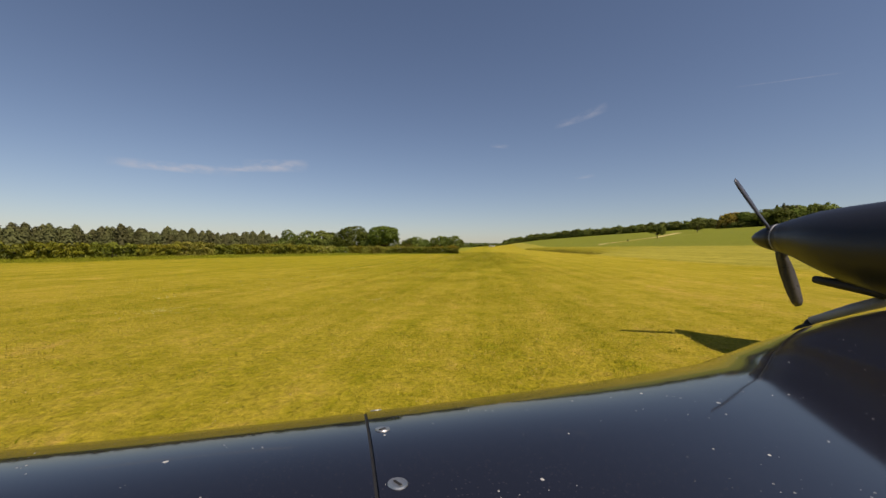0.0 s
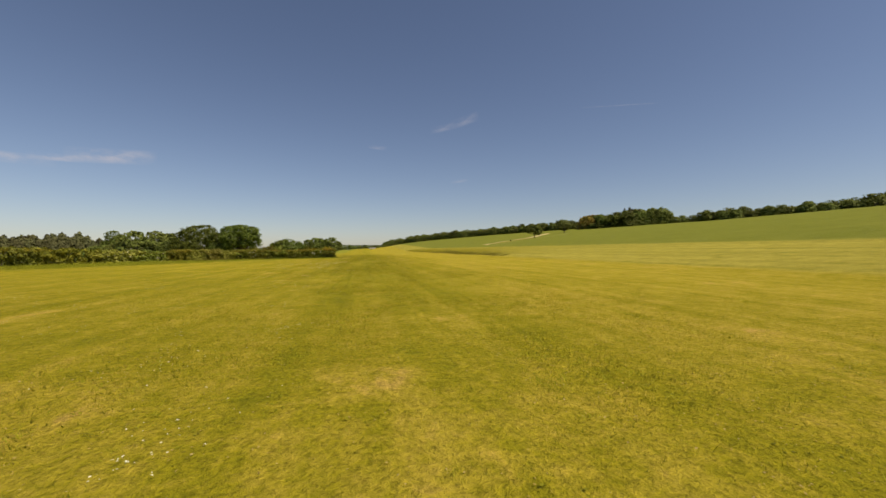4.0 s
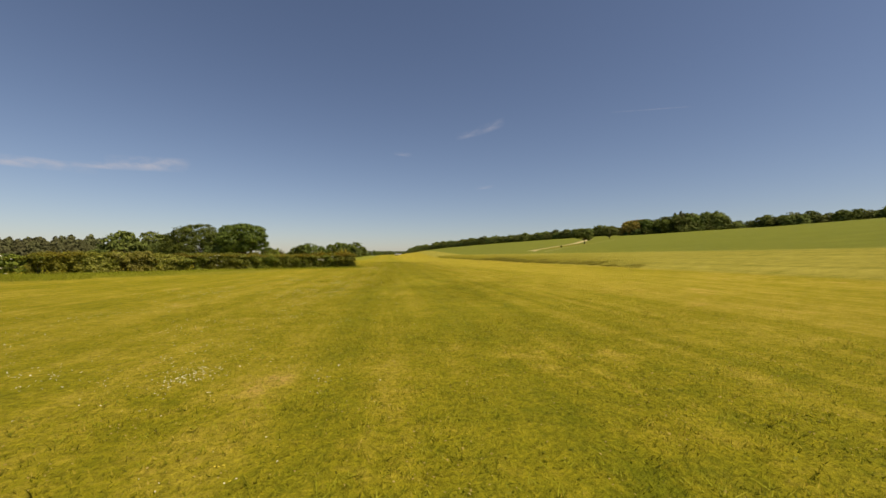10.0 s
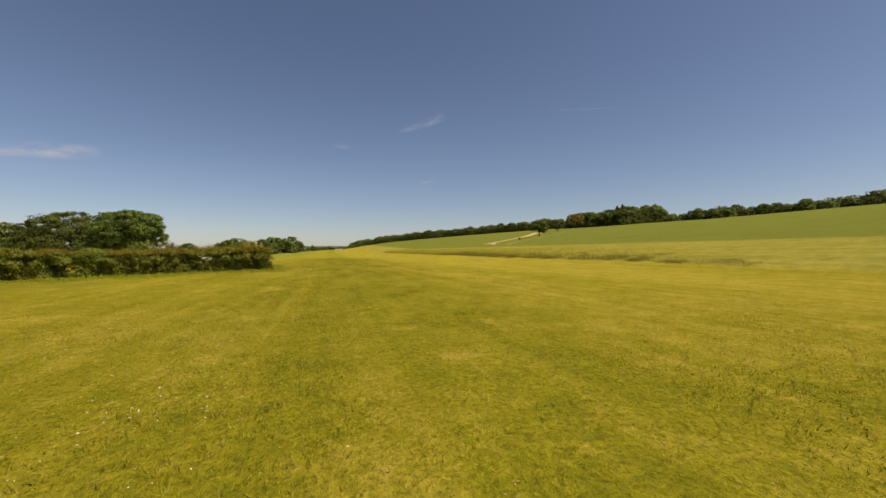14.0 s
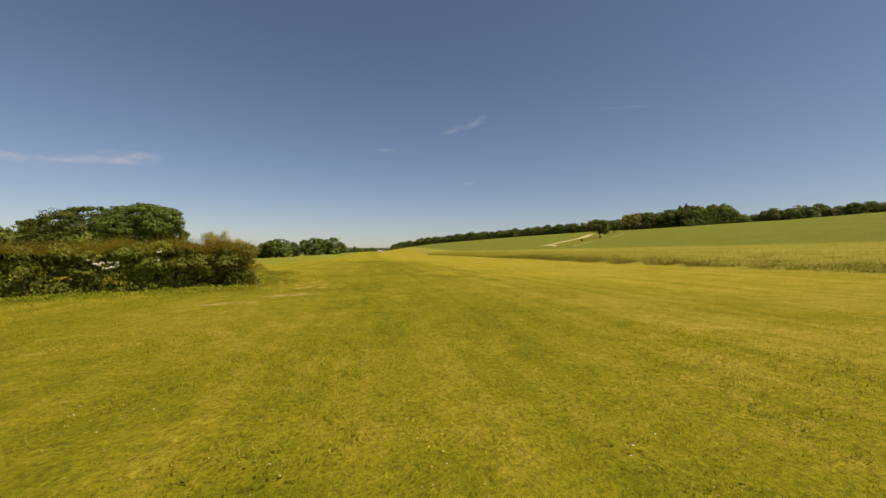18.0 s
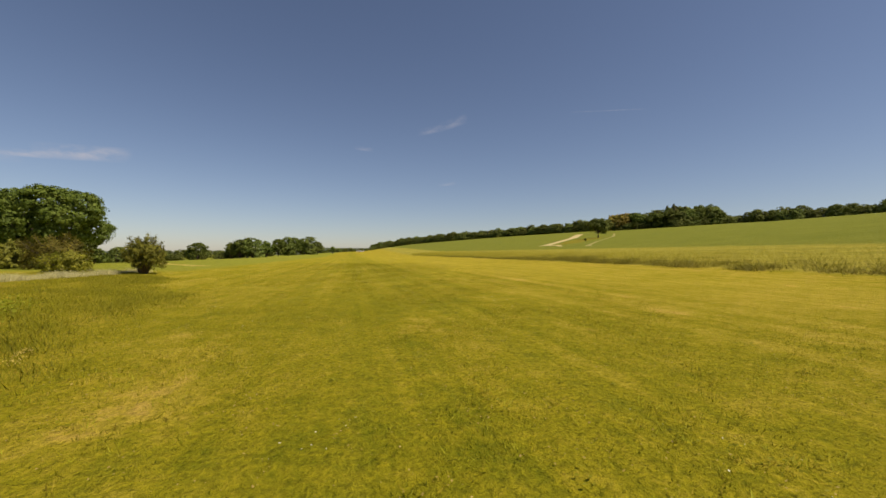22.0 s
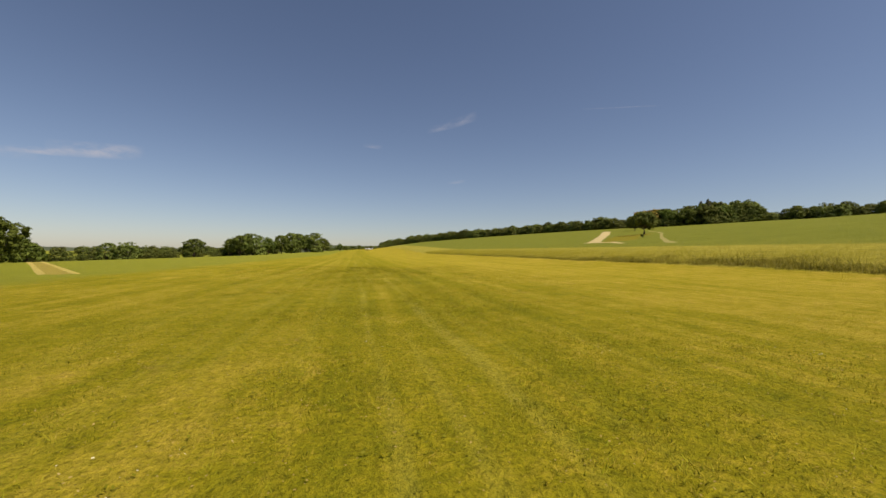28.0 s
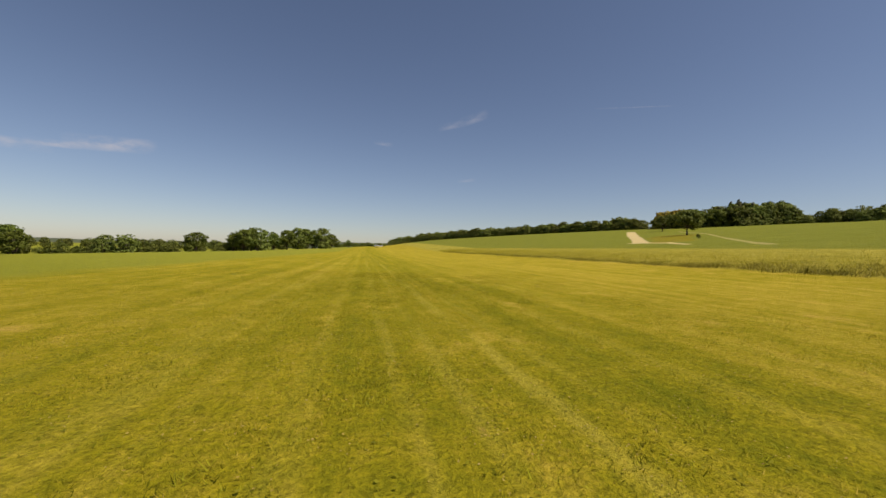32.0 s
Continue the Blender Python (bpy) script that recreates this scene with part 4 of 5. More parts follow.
# ---- grasses and flowers ----
def turf():
    rng = np.random.default_rng(5)
    n = 1000000
    y = rng.uniform(-2, 145, n)
    x = rng.normal(0, 4.2, n) - 0.8
    # blades gather into tufts
    tx, ty = x + 0.11 * np.sin(9 * y + 3 * x), y + 0.11 * np.sin(8 * x - 4 * y)
    keep = (x > -13) & (x < 15)
    x, y = tx[keep], ty[keep]
    h = rng.uniform(0.012, 0.034, len(x))
    tuft = np.sin(5.3 * x + 1.9 * np.sin(2.3 * y)) * np.sin(4.7 * y + 1.7 * np.sin(3.1 * x)) + 0.6 * np.sin(13.1 * x + 2 * y) * np.sin(11.7 * y - 3 * x)
    h *= 1 + np.clip(tuft, 0, 1.2) * 0.6
    ob = new("mown_grass", blades("mown_grass", x, y, h, rng.uniform(0.005, 0.012, len(x)), 0.55, BLADE, rng))
    tagged(ob, "short yellow-green mown grass blades on the strip", "grass", kind="stuff")
    # lusher tufts standing out of the mown turf
    k, per = 11000, 14
    cx, cy = np.repeat(rng.normal(-0.8, 3.6, k), per), np.repeat(rng.uniform(0, 140, k), per)
    size = np.repeat(rng.uniform(0.4, 1.5, k), per)
    ob = new("turf_tufts", blades("turf_tufts", cx + rng.normal(0, 0.045, k * per) * size, cy + rng.normal(0, 0.045, k * per) * size,
                                  rng.uniform(0.02, 0.05, k * per) * size, rng.uniform(0.005, 0.010, k * per), 0.9, LUSH, rng))
    tagged(ob, "small lush tufts in the mown grass", "grass", kind="stuff")
    # uncut verge: rank green grass along its straight mown edge, paler seeding grass behind
    n = 150000
    y = rng.uniform(30, 300, n)
    e = rng.gamma(1.8, 3.0, n)
    front = 0.25 * np.sin(y / 6.5) + 0.15 * np.sin(y / 2.3 + 1)
    x = 16.5 + 0.033 * y + e + 0.3 + front
    grown = np.clip((y - 72) / 40, 0.06, 1)
    h = rng.uniform(0.08, 0.36, n) * grown
    ob = new("tall_grass", blades("tall_grass", x, y, h, rng.uniform(0.008, 0.020, n), 0.7, TALL, rng))
    tagged(ob, "uncut pale seeding grass along the edge of the strip", "grass", kind="stuff")
    k = 900
    cy = rng.uniform(76, 280, k)
    ce = rng.gamma(1.3, 0.75, k)
    cx = 16.5 + 0.033 * cy + 0.25 * np.sin(cy / 6.5) + 0.15 * np.sin(cy / 2.3 + 1) + ce + 0.15
    ch = rng.gamma(4.0, 0.11, k) * np.clip((cy - 70) / 40, 0.1, 1) * np.clip((175 - cy) / 45, 0.3, 1) * np.exp(-ce / 4.5)
    m = 60000
    i = rng.integers(0, k, m)
    h = ch[i] * rng.uniform(0.35, 1.15, m)
    ob = new("grass_tufts", blades("grass_tufts", cx[i] + rng.normal(0, 0.3, m), cy[i] + rng.normal(0, 0.5, m), h, rng.uniform(0.02, 0.05, m), 0.7, TUFT, rng))
    tagged(ob, "rank green grass tufts along the lower edge of the verge", "grass", kind="stuff")
    # bank of bleached grass and cow parsley in the gateway
    n = 16000
    f = rng.uniform(0, 1, n)
    bx = np.interp(f, [0, 0.5, 1], [-18.9, -16.5, -15.0]) + rng.normal(0, 0.3, n)
    by = np.interp(f, [0, 0.5, 1], [102.5, 110.5, 118.3]) + rng.normal(0, 0.4, n)
    ob = new("cow_parsley", blades("cow_parsley", bx, by, rng.uniform(0.12, 0.42, n) * (0.75 + 0.25 * np.sin(by * 2.3)), rng.uniform(0.012, 0.03, n), 0.5, PARSLEY, rng))
    tagged(ob, "bank of cream cow parsley in the gateway by the hawthorn", "plants", kind="stuff")
    n = 90000
    s = rng.uniform(0, 105, n)
    xy = np.array([along(HEDGE_LINE, v) for v in s])
    a = np.radians(xy[:, 2])
    off = np.where(s < 14, rng.gamma(2.0, 0.45, n) * (1 + s / 36), rng.uniform(0, 1, n) ** 1.4 * np.clip(2 + (s - 14) * 0.5, 2, 6.6 + 0.7 * np.sin(s * 0.9))) + 0.7
    # the strip lies on the hedge's left-hand side as the line runs
    x, y = xy[:, 0] - np.sin(a) * off, xy[:, 1] + np.cos(a) * off
    h = rng.uniform(0.03, 0.11, n) * (1 + 2.0 * np.clip((s - 20) / 8, 0, 1))
    ob = new("hedge_foot_grass", blades("hedge_foot_grass", x, y, h, rng.uniform(0.008, 0.02, n), 0.55, HERB, rng))
    tagged(ob, "lush green grass and nettles at the foot of the hedge", "grass", kind="stuff")
    n = 80000
    y = rng.uniform(88, 118, n)
    x = -5.5 - 0.03 * (y - 90) - 0.4 * np.maximum(0, y - 98) - rng.gamma(2.2, 1.2, n) + 0.5 + 0.4 * np.sin(y * 0.7) + 0.2 * np.sin(y * 2.3)
    clump = 0.5 + 0.5 * np.sin(2.1 * x + 1.3 * np.sin(1.1 * y)) * np.sin(1.7 * y + 1.9 * np.sin(0.9 * x))
    h = rng.uniform(0.03, 0.12, n) * (0.4 + 1.2 * clump)
    ob = new("gateway_grass", blades("gateway_grass", x, y, h, rng.uniform(0.008, 0.02, n), 0.5, RANK, rng))
    tagged(ob, "long green grass between hedge end and lone hawthorn", "grass", kind="stuff")


turf()


def weeds():
    """Rosettes of broad-leaved weeds and bits of cut straw in the turf."""
    def bits(name, lab, mat, seed, k, per, spread, r0, r1, lift):
        rng = np.random.default_rng(seed)
        c = np.stack([rng.normal(-0.8, 4.4, k), rng.uniform(1, 140, k)], 1)
        p = np.repeat(c, per, 0) + rng.normal(0, spread, (k * per, 2)) * np.repeat(rng.uniform(0.4, 1.4, (k, 1)), per, 0)
        z = ground_z(p[:, 0], p[:, 1]) + rng.uniform(0.004, lift, k * per)
        up = np.tile(np.array([0.0, -0.3, 1.6]), (k * per, 1))
        ob = new(name, leaf_mesh(name, np.stack([p[:, 0], p[:, 1], z], 1), rng.uniform(r0, r1, k * per), mat, rng, up))
        tagged(ob, lab, "plants", kind="stuff")
    bits("weed_rosettes", "dark green plantain and clover clumps in the turf", WEED, 61, 2200, 12, 0.11, 0.008, 0.020, 0.035)
    bits("cut_straw", "dry straw-coloured clippings lying on the turf", STRAW, 62, 11000, 6, 0.12, 0.004, 0.011, 0.028)


weeds()


def straw_streaks():
    """Bleached clippings dropped in broken streaks where mowers turn by the gateway."""
    rng = np.random.default_rng(63)
    pts = []
    for (x0, y0), (x1, y1), n, w in (((-4.00, 88.70), (-3.80, 89.00), 3600, 0.070), ((-3.80, 89.00), (-3.70, 89.40), 2200, 0.050), ((-5.10, 91.60), (-5.40, 92.80), 1500, 0.045), ((-3.40, 90.00), (-3.30, 90.50), 1300, 0.050), ((-4.60, 89.00), (-4.60, 89.20), 300, 0.040), ((-4.30, 90.00), (-4.20, 90.00), 250, 0.050), ((-5.70, 93.80), (-6.10, 94.70), 300, 0.050), ((-4.90, 90.50), (-5.10, 91.60), 500, 0.060), ((-3.70, 90.40), (-3.60, 90.50), 300, 0.050), ((-3.30, 88.90), (-3.20, 89.00), 300, 0.040)):
        f = rng.uniform(0, 1, n)
        f = f + 0.05 * np.sin(f * 31 + n) + 0.03 * np.sin(f * 83)
        pts.append(np.stack([x0 + (x1 - x0) * f + rng.normal(0, w, n), y0 + (y1 - y0) * f + rng.normal(0, w, n)], 1))
    for _ in range(90):
        n = int(rng.integers(12, 60))
        q = np.array((rng.uniform(-6.0, -2.2), rng.uniform(83.5, 90.5)))
        way = rng.normal(0, 0.25) + 0.5
        f = rng.normal(0, rng.uniform(0.04, 0.14), n)
        pts.append(q + np.stack([f * math.cos(way), f * math.sin(way)], 1) + rng.normal(0, 0.018, (n, 2)))
    p = np.concatenate(pts)
    p = p[np.sin(p[:, 0] * 17 + 3 * np.sin(p[:, 1] * 9)) * np.sin(p[:, 1] * 13 + 2 * np.sin(p[:, 0] * 11)) > -0.1]
    z = ground_z(p[:, 0], p[:, 1]) + rng.uniform(0.004, 0.026, len(p))
    up = np.tile(np.array([0.0, -0.3, 2.0]), (len(p), 1))
    ob = new("straw_streaks", leaf_mesh("straw_streaks", np.stack([p[:, 0], p[:, 1], z], 1), rng.uniform(0.004, 0.014, len(p)), PALE_STRAW, rng, up))
    tagged(ob, "bleached straw clippings in broken streaks on the turf", "straw", kind="stuff")
    # docks and nettles along the foot of the hedge
    n = 26000
    k = 420
    cs = rng.uniform(0, 34, k)
    at = np.array([along(HEDGE_LINE, v) for v in cs])
    aa, off = np.radians(at[:, 2]), 0.55 + rng.gamma(2.0, 0.22, k)
    cx, cy = at[:, 0] - np.sin(aa) * off, at[:, 1] + np.cos(aa) * off
    i = rng.integers(0, k, n)
    q = np.stack([cx[i], cy[i]], 1) + rng.normal(0, 0.14, (n, 2))
    z = ground_z(q[:, 0], q[:, 1]) + rng.uniform(0.02, 1, n) * (0.05 + 0.11 * rng.uniform(0, 1, k)[i]) * np.exp(-(off[i] - 0.55) / 0.8)
    ob = new("docks", leaf_mesh("docks", np.stack([q[:, 0], q[:, 1], z], 1), rng.uniform(0.02, 0.055, n), HERB, rng, np.tile(np.array([0.2, -0.3, 1.0]), (n, 1)), 0.15))
    tagged(ob, "bright green docks and nettles along the foot of the hedge", "plants", kind="stuff")
    # rank nettles and docks round the hedge end
    n = 9000
    c = np.array([(-6.5 - 0.30 * k + rng.normal(0, 0.5), 90.6 + 0.75 * k + rng.normal(0, 0.7)) for k in range(11) for _ in range(5)])
    i = rng.integers(0, len(c), n)
    q = c[i] + rng.normal(0, 0.28, (n, 2))
    hz = rng.uniform(0.03, 0.34, n) * np.exp(-((q - c[i]) ** 2).sum(1) / 0.3)
    z = ground_z(q[:, 0], q[:, 1]) + hz
    ob = new("nettles", leaf_mesh("nettles", np.stack([q[:, 0], q[:, 1], z], 1), rng.uniform(0.015, 0.04, n), HERB, rng, np.tile(np.array([0.1, -0.4, 0.8]), (n, 1)), 0.2))
    tagged(ob, "rank green nettles and docks round the hedge end", "plants", kind="stuff")


straw_streaks()


def daisies():
    def flowers(name, lab, mat, seed, k, n, x0, x1, y0, y1, r0, r1):
        rng = np.random.default_rng(seed)
        c = np.stack([rng.uniform(x0, x1, k), rng.uniform(y0, y1, k)], 1)
        i = (rng.power(0.6, n) * k).astype(int)
        p = c[i] + rng.normal(0, 1, (n, 2)) * np.array([0.3, 0.45]) * rng.uniform(0.2, 1.3, (n, 1))
        z = ground_z(p[:, 0], p[:, 1]) + rng.uniform(0.03, 0.06, n)
        up = np.tile(np.array([0.0, -0.3, 2.5]), (n, 1))
        ob = new(name, leaf_mesh(name, np.stack([p[:, 0], p[:, 1], z], 1), rng.uniform(r0, r1, n), mat, rng, up))
        tagged(ob, lab, "flowers", kind="stuff")
    flowers("daisies", "scattered white daisies in the mown grass", PETAL, 6, 150, 3600, -10, -2.0, 6, 72, 0.004, 0.011)
    flowers("daisies", "thick drift of white daisies in the mown grass", PETAL, 9, 70, 2400, -8, -3.4, 44, 66, 0.005, 0.012)
    flowers("daisies", "scattered white daisies in the mown grass", PETAL, 7, 60, 420, -6, 6, 70, 118, 0.004, 0.010)
    flowers("hawkbit_flowers", "small yellow flowers scattered in the mown grass", DANDELION, 8, 90, 1100, -10, 0, 6, 110, 0.005, 0.011)


daisies()


# ---- the aircraft that carries the viewpoint, as it stands at the start ----
EYE = 1.19                      # height of the viewpoint over the wing's ground
PAINT = None


def paint_material():
    """Glossy near-black metallic paint with flecks of dust and grass."""
    m, n, l, p = material("dark_navy_gloss_paint")
    tc = n.new("ShaderNodeTexCoord")
    co = tc.outputs["Object"]
    vor = n.new("ShaderNodeTexVoronoi")
    vor.inputs["Scale"].default_value = 26
    l.new(co, vor.inputs["Vector"])
    size = noise_tex(n, l, co, 9.0, 3.0)
    speck = band(n, l, calc(n, l, 'SUBTRACT', vor.outputs["Distance"], calc(n, l, 'MULTIPLY', band(n, l, size, 0.42, 0.72), 0.07)), 0.03, 0.01)
    v3 = n.new("ShaderNodeTexVoronoi")
    v3.inputs["Scale"].default_value = 70
    l.new(co, v3.inputs["Vector"])
    dust = noise_tex(n, l, co, 14.0, 3.0)
    tiny = band(n, l, calc(n, l, 'SUBTRACT', v3.outputs["Distance"], calc(n, l, 'MULTIPLY', band(n, l, dust, 0.45, 0.75), 0.09)), 0.035, 0.01)
    speck = calc(n, l, 'MAXIMUM', speck, calc(n, l, 'MULTIPLY', tiny, 0.7))
    v2 = n.new("ShaderNodeTexVoronoi")
    v2.inputs["Scale"].default_value = 160
    l.new(co, v2.inputs["Vector"])
    flake = calc(n, l, 'MULTIPLY', band(n, l, v2.outputs["Distance"], 0.25, 0.1), 0.25)
    base = mix(n, l, flake, (0.012, 0.013, 0.020), (0.07, 0.06, 0.065))
    l.new(mix(n, l, speck, base, (0.5, 0.48, 0.42)), p.inputs["Base Color"])
    l.new(calc(n, l, 'MULTIPLY_ADD', speck, 0.5, 0.06), p.inputs["Roughness"])
    p.inputs["IOR"].default_value = 1.36
    p.inputs["Coat Weight"].default_value = 0.0
    p.inputs["Coat Roughness"].default_value = 0.03
    return m


PAINT = paint_material()
SATIN = plain("dark_satin_paint", (0.014, 0.014, 0.018), 0.42, 0, 30, 0.25)
STEEL = plain("brushed_steel", (0.55, 0.53, 0.48), 0.35, 0.9, 200, 0.2)
GREY = plain("grey_painted_metal", (0.30, 0.30, 0.31), 0.45, 0.0, 60, 0.15)
RUBBER = plain("black_rubber", (0.02, 0.02, 0.02), 0.85, 0, 30, 0.3)
SOOT = plain("sooty_dark_metal", (0.03, 0.028, 0.026), 0.6, 0.4, 40, 0.4)
BLADE_PAINT = plain("dark_composite", (0.07, 0.068, 0.075), 0.3, 0, 30, 0.3)

BACK = Vector((0.22, -0.975, 0)).normalized()          # from nose to tail
craft = thing("light_aircraft", "dark navy low-wing light aircraft with a glossy wing", "aircraft", (0, 0, 0), turn=5.86)


def wing_edge(s):
    """Leading edge of the port wing at s metres along it, outboard negative."""
    if s > 0.8:          # the inner panel lies nearly level, its edge straighter
        u = s - 0.8
        return Vector((s, 1.336 + 0.85 * u - 0.053 * u * u, EYE - 0.394 - 0.03 * u))
    return Vector((s, 0.86 + 0.49 * s + 0.131 * s * s, EYE - 0.3535 - 0.0406 * s - 0.0129 * s * s))


def wing_section(a, s=0.0):
    """Height of skin over and under the leading edge at depth a."""
    nose = 0.36 * (1 - 0.6 * min(1.0, max(0.0, s - 0.1) / 1.2))
    thick = 0.118 * (1 - 0.4 * min(1.0, max(0.0, s - 0.1) / 1.2))
    up = thick * math.sqrt(min(a, nose) / nose) * (1.28 - 0.28 * min(a, nose) / nose) if a > 0 else 0
    inner = min(1.0, max(0.0, s - 0.1) / 1.2)
    up = min(up, thick) - max(0, a - 0.45 + 0.25 * inner) * (0.055 + 0.10 * inner)
    low = -0.06 * math.sqrt(min(a, 0.3) / 0.3) + max(0, a - 0.5) * 0.03 if a > 0 else 0
    return up, low


def wing():
    stations = [0, .004, .012, .025, .045, .07, .1, .14, .19, .25, .32, .4, .5, .65, .85, 1.05, 1.25]
    def strip(s0, s1, n):
        bm = bmesh.new()
        rows = []
        for i in range(n + 1):
            s = s0 + (s1 - s0) * i / n
            e = wing_edge(s)
            ring = [bm.verts.new(e + BACK * a + Vector((0, 0, wing_section(a, s)[0]))) for a in reversed(stations)]
            ring += [bm.verts.new(e + BACK * a + Vector((0, 0, wing_section(a, s)[1]))) for a in stations[1:]]
            rows.append(ring)
        for r0, r1 in zip(rows, rows[1:]):
            for k in range(len(r0) - 1):
                bm.faces.new((r0[k], r0[k + 1], r1[k + 1], r1[k]))
            bm.faces.new((r0[-1], r0[0], r1[0], r1[-1]))
        smooth_all(bm)
        for ring in (rows[0], rows[-1]):
            lid = [bm.verts.new(v.co) for v in ring]
            bm.faces.new(lid)
        bmesh.ops.recalc_face_normals(bm, faces=bm.faces)
        return bm
    part("wing_panel", strip(-1.6, -0.1515, 20), PAINT, craft, "glossy dark outer wing panel flecked with dust")
    part("wing_panel", strip(-0.1475, 3.6, 40), PAINT, craft, "glossy dark inner wing panel flecked with dust")


    # dark sealant in the joint
    bm = bmesh.new()
    l0, l1 = [], []
    for a in stations:
        for row, s in ((l0, -0.1517), (l1, -0.1473)):
            row.append(bm.verts.new(wing_edge(s) + BACK * (a + 0.003) + Vector((0, 0, wing_section(a, s)[0] - 0.0025))))
    for k in range(len(l0) - 1):
        bm.faces.new((l0[k], l1[k], l1[k + 1], l0[k + 1]))
    part("panel_seal", bm, SOOT, craft, "thin dark seal between the wing panels")


wing()


def on_wing(s, a):
    e = wing_edge(s) + BACK * a
    h = wing_section(a, s)[0]
    slope = (wing_section(a + 0.01, s)[0] - wing_section(max(0, a - 0.01), s)[0]) / (0.02 if a > 0.01 else 0.01 + a)
    side = (wing_edge(s + 0.05) - wing_edge(s)).normalized()
    along_chord = (BACK + Vector((0, 0, slope))).normalized()
    nrm = along_chord.cross(side)
    if nrm.z < 0:
        nrm = -nrm
    return e + Vector((0, 0, h)), nrm.normalized()


def fastener(s, a, r):
    p, nrm = on_wing(s, a)
    bm = bmesh.new()
    m = Matrix.Translation(p) @ nrm.to_track_quat('Z', 'Y').to_matrix().to_4x4()
    bmesh.ops.create_cone(bm, cap_ends=True, segments=24, radius1=r, radius2=r * 0.9, depth=0.002, matrix=m @ pose(0, 0, 0.0002))
    top = max(bm.faces, key=lambda f: (f.calc_center_median() - p).dot(nrm))
    bmesh.ops.inset_region(bm, faces=[top], thickness=r * 0.3)
    bmesh.ops.translate(bm, verts=top.verts, vec=nrm * -0.0006)
    ob = part("fastener", bm, STEEL, craft, "round slotted steel fastener")
    bm = bmesh.new()
    bmesh.ops.create_cube(bm, size=1, matrix=m @ pose(0, 0, 0.0006, 0, 0, 35) @ Matrix.Diagonal((r * 1.0, r * 0.22, 0.0016, 1)))
    part("slot", bm, SOOT, ob)


fastener(-0.130, 0.400, 0.0105)
fastener(-0.1325, 0.247, 0.0105)
fastener(-0.130, 0.069, 0.0105)


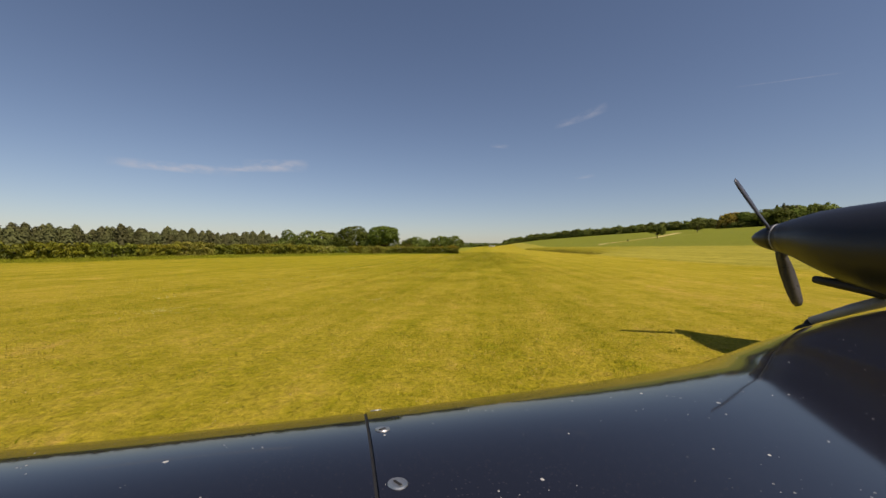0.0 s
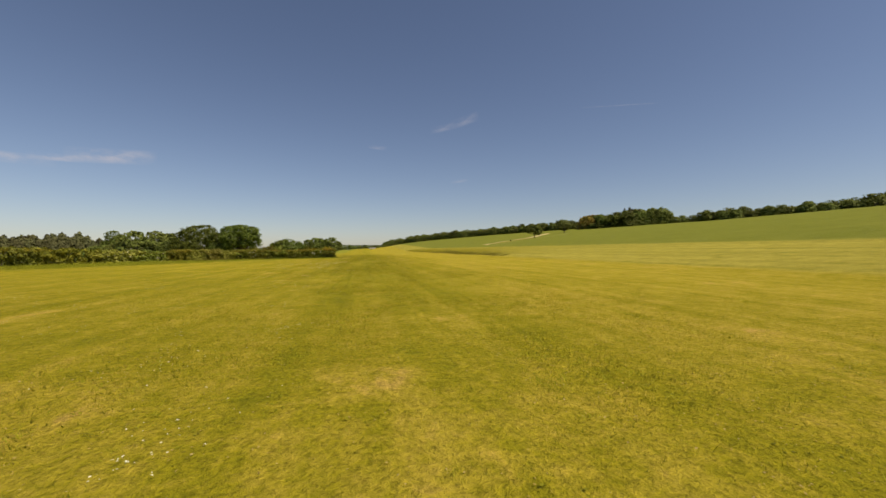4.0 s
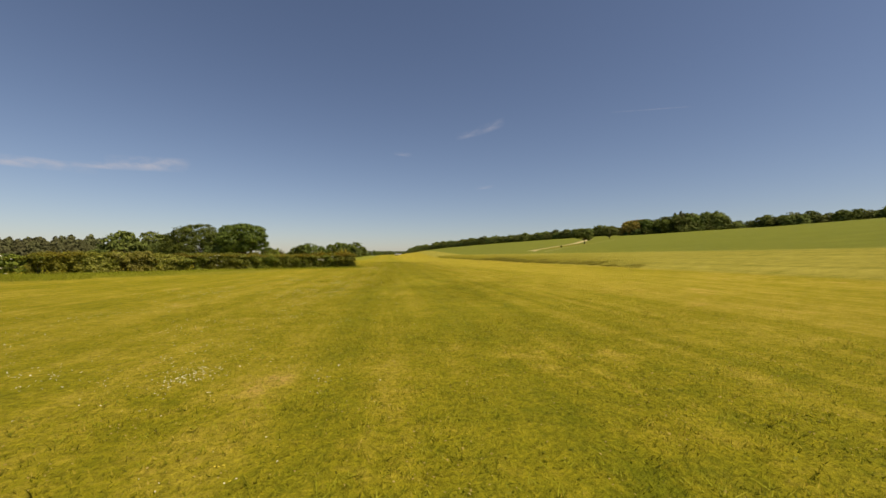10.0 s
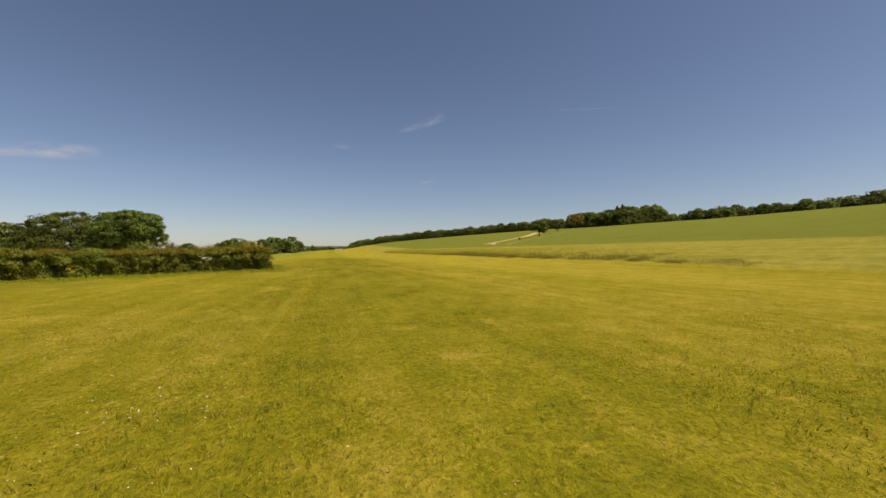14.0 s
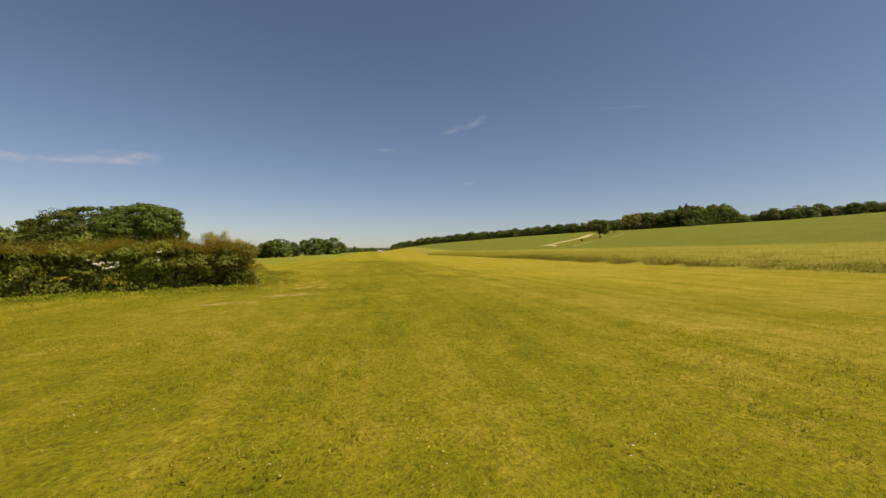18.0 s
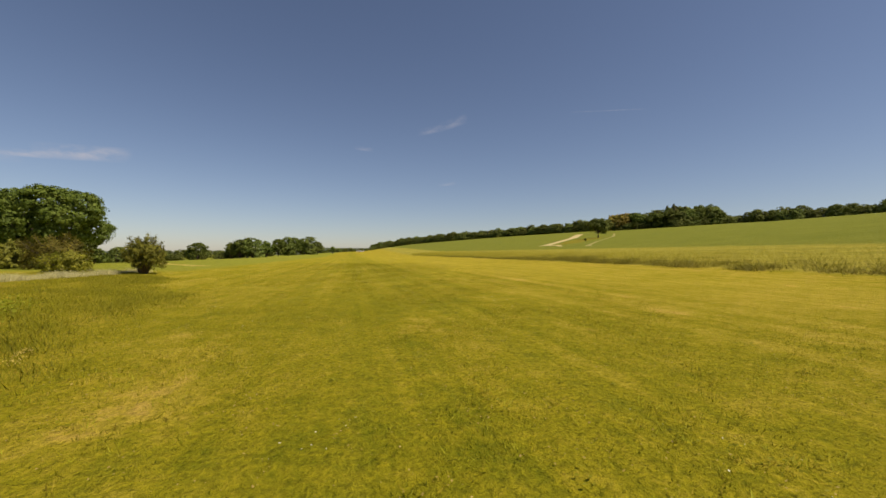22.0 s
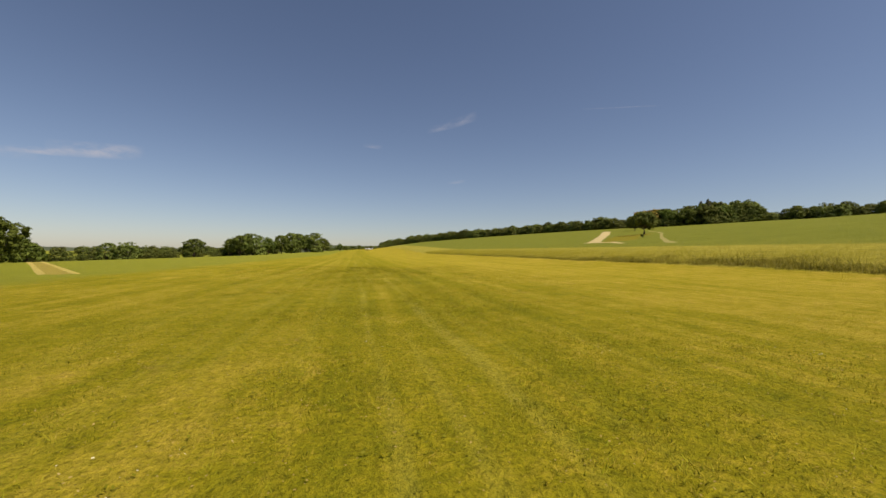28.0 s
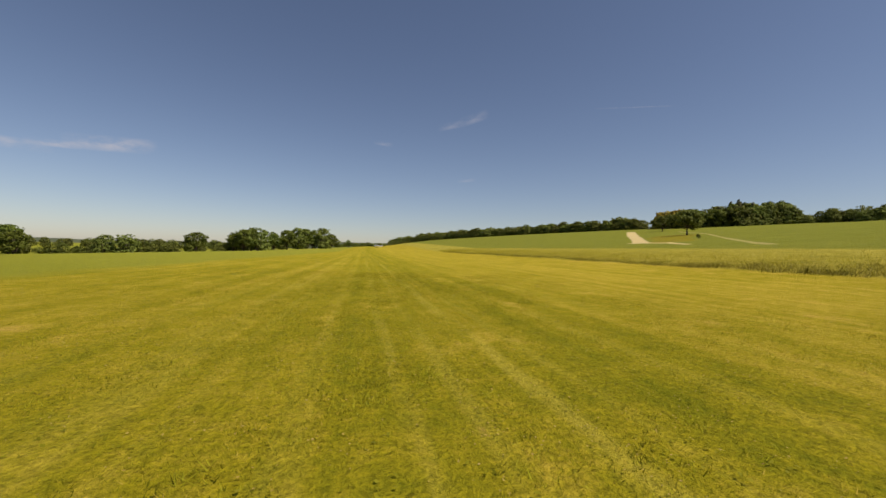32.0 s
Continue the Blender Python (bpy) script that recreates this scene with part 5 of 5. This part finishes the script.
def body():
    tip = Vector((3.475, 4.70, EYE + 0.146))
    q = BACK.to_track_quat('Z', 'Y')
    side = Vector((BACK.y, -BACK.x, 0))
    def lathe(prof, n=28):
        bm = bmesh.new()
        rings = []
        for s, cz, rw, rh in prof:
            c = tip + BACK * s + Vector((0, 0, cz))
            rings.append([bm.verts.new(c + side * math.cos(k * math.tau / n) * rw + Vector((0, 0, math.sin(k * math.tau / n) * rh))) for k in range(n)])
        for r0, r1 in zip(rings, rings[1:]):
            for k in range(n):
                bm.faces.new((r0[k], r0[(k + 1) % n], r1[(k + 1) % n], r1[k]))
        bm.faces.new(rings[0])
        bm.faces.new(rings[-1][::-1])
        bmesh.ops.recalc_face_normals(bm, faces=bm.faces)
        return smooth_all(bm)
    part("spinner", lathe([(0.0, 0, .008, .008), (.02, 0, .035, .035), (.07, 0, .07, .07), (.15, 0, .108, .108), (.24, 0, .135, .135), (.30, 0, .146, .146)]), SATIN, craft, "pointed dark spinner")
    part("spinner_ring", lathe([(.302, 0, .1475, .1485), (.310, 0, .148, .149)]), GREY, craft, "thin grey ring behind the spinner")
    part("cowling", lathe([(.322, 0, .148, .150), (.42, -.005, .19, .18), (.55, -.015, .25, .22), (.75, -.04, .37, .285), (1.0, -.08, .47, .35), (1.3, -.11, .53, .40), (1.7, -.13, .55, .45), (2.2, -.12, .56, .50)]), SATIN, craft, "smooth dark engine cowling")
    part("fuselage", lathe([(2.203, -.12, .56, .50), (3.0, -.14, .55, .48), (3.8, -.16, .5, .46), (5.0, -.1, .34, .36), (6.6, .06, .12, .16)]), SATIN, craft)
    hub = tip + BACK * 0.26
    for ang, flat in ((132, -0.62), (294, -1.0)):
        a = radians(ang)
        bm = bmesh.new()
        radial = (side * -math.cos(a) + Vector((0, 0, math.sin(a)))).normalized()
        tang = radial.cross(BACK).normalized()
        secs = []
        for r, c, tw, th in ((.10, .07, 62, .04), (.22, .105, 55, .03), (.40, .135, 48, .02), (.60, .13, 42, .014), (.75, .105, 38, .01), (.80, .06, 36, .006)):
            w = radians(tw * flat)
            ch = (tang * math.cos(w) + BACK * math.sin(w)) * c / 2
            nn = (BACK * math.cos(w) - tang * math.sin(w)) * th / 2
            o = hub + radial * r
            secs.append([bm.verts.new(o + ch), bm.verts.new(o + nn + ch * 0.2), bm.verts.new(o - ch), bm.verts.new(o - nn + ch * 0.2)])
        for r0, r1 in zip(secs, secs[1:]):
            for k in range(4):
                bm.faces.new((r0[k], r0[(k + 1) % 4], r1[(k + 1) % 4], r1[k]))
        bm.faces.new(secs[0])
        bm.faces.new(secs[-1])
        bmesh.ops.recalc_face_normals(bm, faces=bm.faces)
        part("propeller_blade", smooth_all(bm), BLADE_PAINT, craft)
    # exhaust under the cowling, nose leg with its fork, nose wheel
    bm = bmesh.new()
    e0 = Vector((3.54, 3.98, EYE - 0.26))
    tube(bm, [e0, e0 + BACK * 0.12 + Vector((0, 0, -.015)), e0 + BACK * 0.6 + Vector((0, 0, -.09)), e0 + BACK * 1.1 + Vector((0, 0, -.12))], [.035, .042, .045, .04], 14)
    part("exhaust_pipe", bm, SOOT, craft)
    bm = bmesh.new()
    tube(bm, [(3.72, 3.50, EYE - 0.40), (3.60, 3.68, EYE - 0.50), (3.43, 3.90, EYE - 0.645)], [.05, .045, .034], 14)
    part("nose_leg", bm, GREY, craft, "pale grey sprung nose leg")
    bm = bmesh.new()
    tube(bm, [(3.43, 3.90, EYE - 0.645), (3.405, 3.93, EYE - 0.70), (3.41, 3.91, EYE - 0.78), (3.42, 3.88, 0.37)], [.03, .026, .022, .02], 10)
    part("wheel_fork", bm, SOOT, craft)
    def wheel(at, r):
        bm = bmesh.new()
        ax = side.to_track_quat('Z', 'Y')
        rings = []
        for w, rr in ((-.055, r * .55), (-.06, r * .8), (-.045, r * .96), (0, r), (.045, r * .96), (.06, r * .8), (.055, r * .55)):
            rings.append([bm.verts.new(Vector(at) + ax @ Vector((math.cos(k * math.tau / 24) * rr, math.sin(k * math.tau / 24) * rr, w))) for k in range(24)])
        for r0, r1 in zip(rings, rings[1:]):
            for k in range(24):
                bm.faces.new((r0[k], r0[(k + 1) % 24], r1[(k + 1) % 24], r1[k]))
        bm.faces.new(rings[0])
        bm.faces.new(rings[-1])
        bmesh.ops.recalc_face_normals(bm, faces=bm.faces)
        part("wheel", smooth_all(bm), RUBBER, craft)
    wheel((3.42, 3.88, 0.37), 0.155)
    wheel((2.3, 1.0, 0.375), 0.16)
    bm = bmesh.new()
    tube(bm, [(2.75, 1.25, EYE - 0.33), (2.5, 1.1, 0.5), (2.36, 1.03, 0.375)], [.05, .04, .03], 10)
    part("main_leg", bm, GREY, craft)


body()
# the forward parts are drawn up at a smaller size: bring them to full size about the viewpoint
grow = Matrix.Translation((0, 0, EYE)) @ Matrix.Diagonal((1.22, 1.22, 1.22, 1)) @ Matrix.Translation((0, 0, -EYE))
for o in craft.children:
    if o.name.split(".")[0] in ("spinner", "spinner_ring", "cowling", "fuselage", "propeller_blade", "exhaust_pipe", "nose_leg", "wheel_fork", "main_leg", "wheel"):
        o.data.transform(grow)


# ---- far end of the strip ----
WHITE = plain("white_gloss_paint", (0.8, 0.8, 0.8), 0.35, 0, 20, 0.06)


def parked_aircraft(x, y, turn, lab):
    t = thing("parked_aircraft", lab, "aircraft", (x, y, float(ground_z(np.float64(x), np.float64(y)))), turn=turn)
    bm = bmesh.new()
    tube(bm, [(0, 3.0, 1.15), (0, 2.6, 1.15), (0, 1.0, 1.3), (0, -0.6, 1.3), (0, -3.6, 1.25)], [.12, .38, .55, .5, .1], 14)
    part("fuselage", bm, WHITE, t)
    bm = bmesh.new()
    bmesh.ops.create_cube(bm, size=1, matrix=Matrix.Translation((0, 0.7, 1.85)) @ Matrix.Diagonal((9.2, 1.3, 0.14, 1)))
    bmesh.ops.bevel(bm, geom=list(bm.edges), offset=0.05, segments=2, affect='EDGES')
    part("wing", bm, WHITE, t)
    bm = bmesh.new()
    bmesh.ops.create_cube(bm, size=1, matrix=Matrix.Translation((0, -3.4, 1.35)) @ Matrix.Diagonal((2.8, 0.7, 0.07, 1)))
    part("tailplane", bm, WHITE, t)
    bm = bmesh.new()
    bmesh.ops.create_cube(bm, size=1, matrix=Matrix.Translation((0, -3.5, 1.9)) @ Matrix.Diagonal((0.07, 0.8, 1.1, 1)))
    part("fin", bm, WHITE, t)
    for wx, wy in ((-0.9, 0.3), (0.9, 0.3), (0, 2.2)):
        bm = bmesh.new()
        tube(bm, [(wx - .06, wy, .2), (wx + .06, wy, .2)], [.2, .2], 14)
        w = part("wheel", bm, RUBBER, t)
        bm = bmesh.new()
        tube(bm, [(wx, wy, .25), (wx * 0.4, wy, 1.0)], [.03, .035], 6)
        part("leg", bm, GREY, t)


parked_aircraft(6.0, 455, 70, "small white high-wing aircraft parked at the far end of the strip")
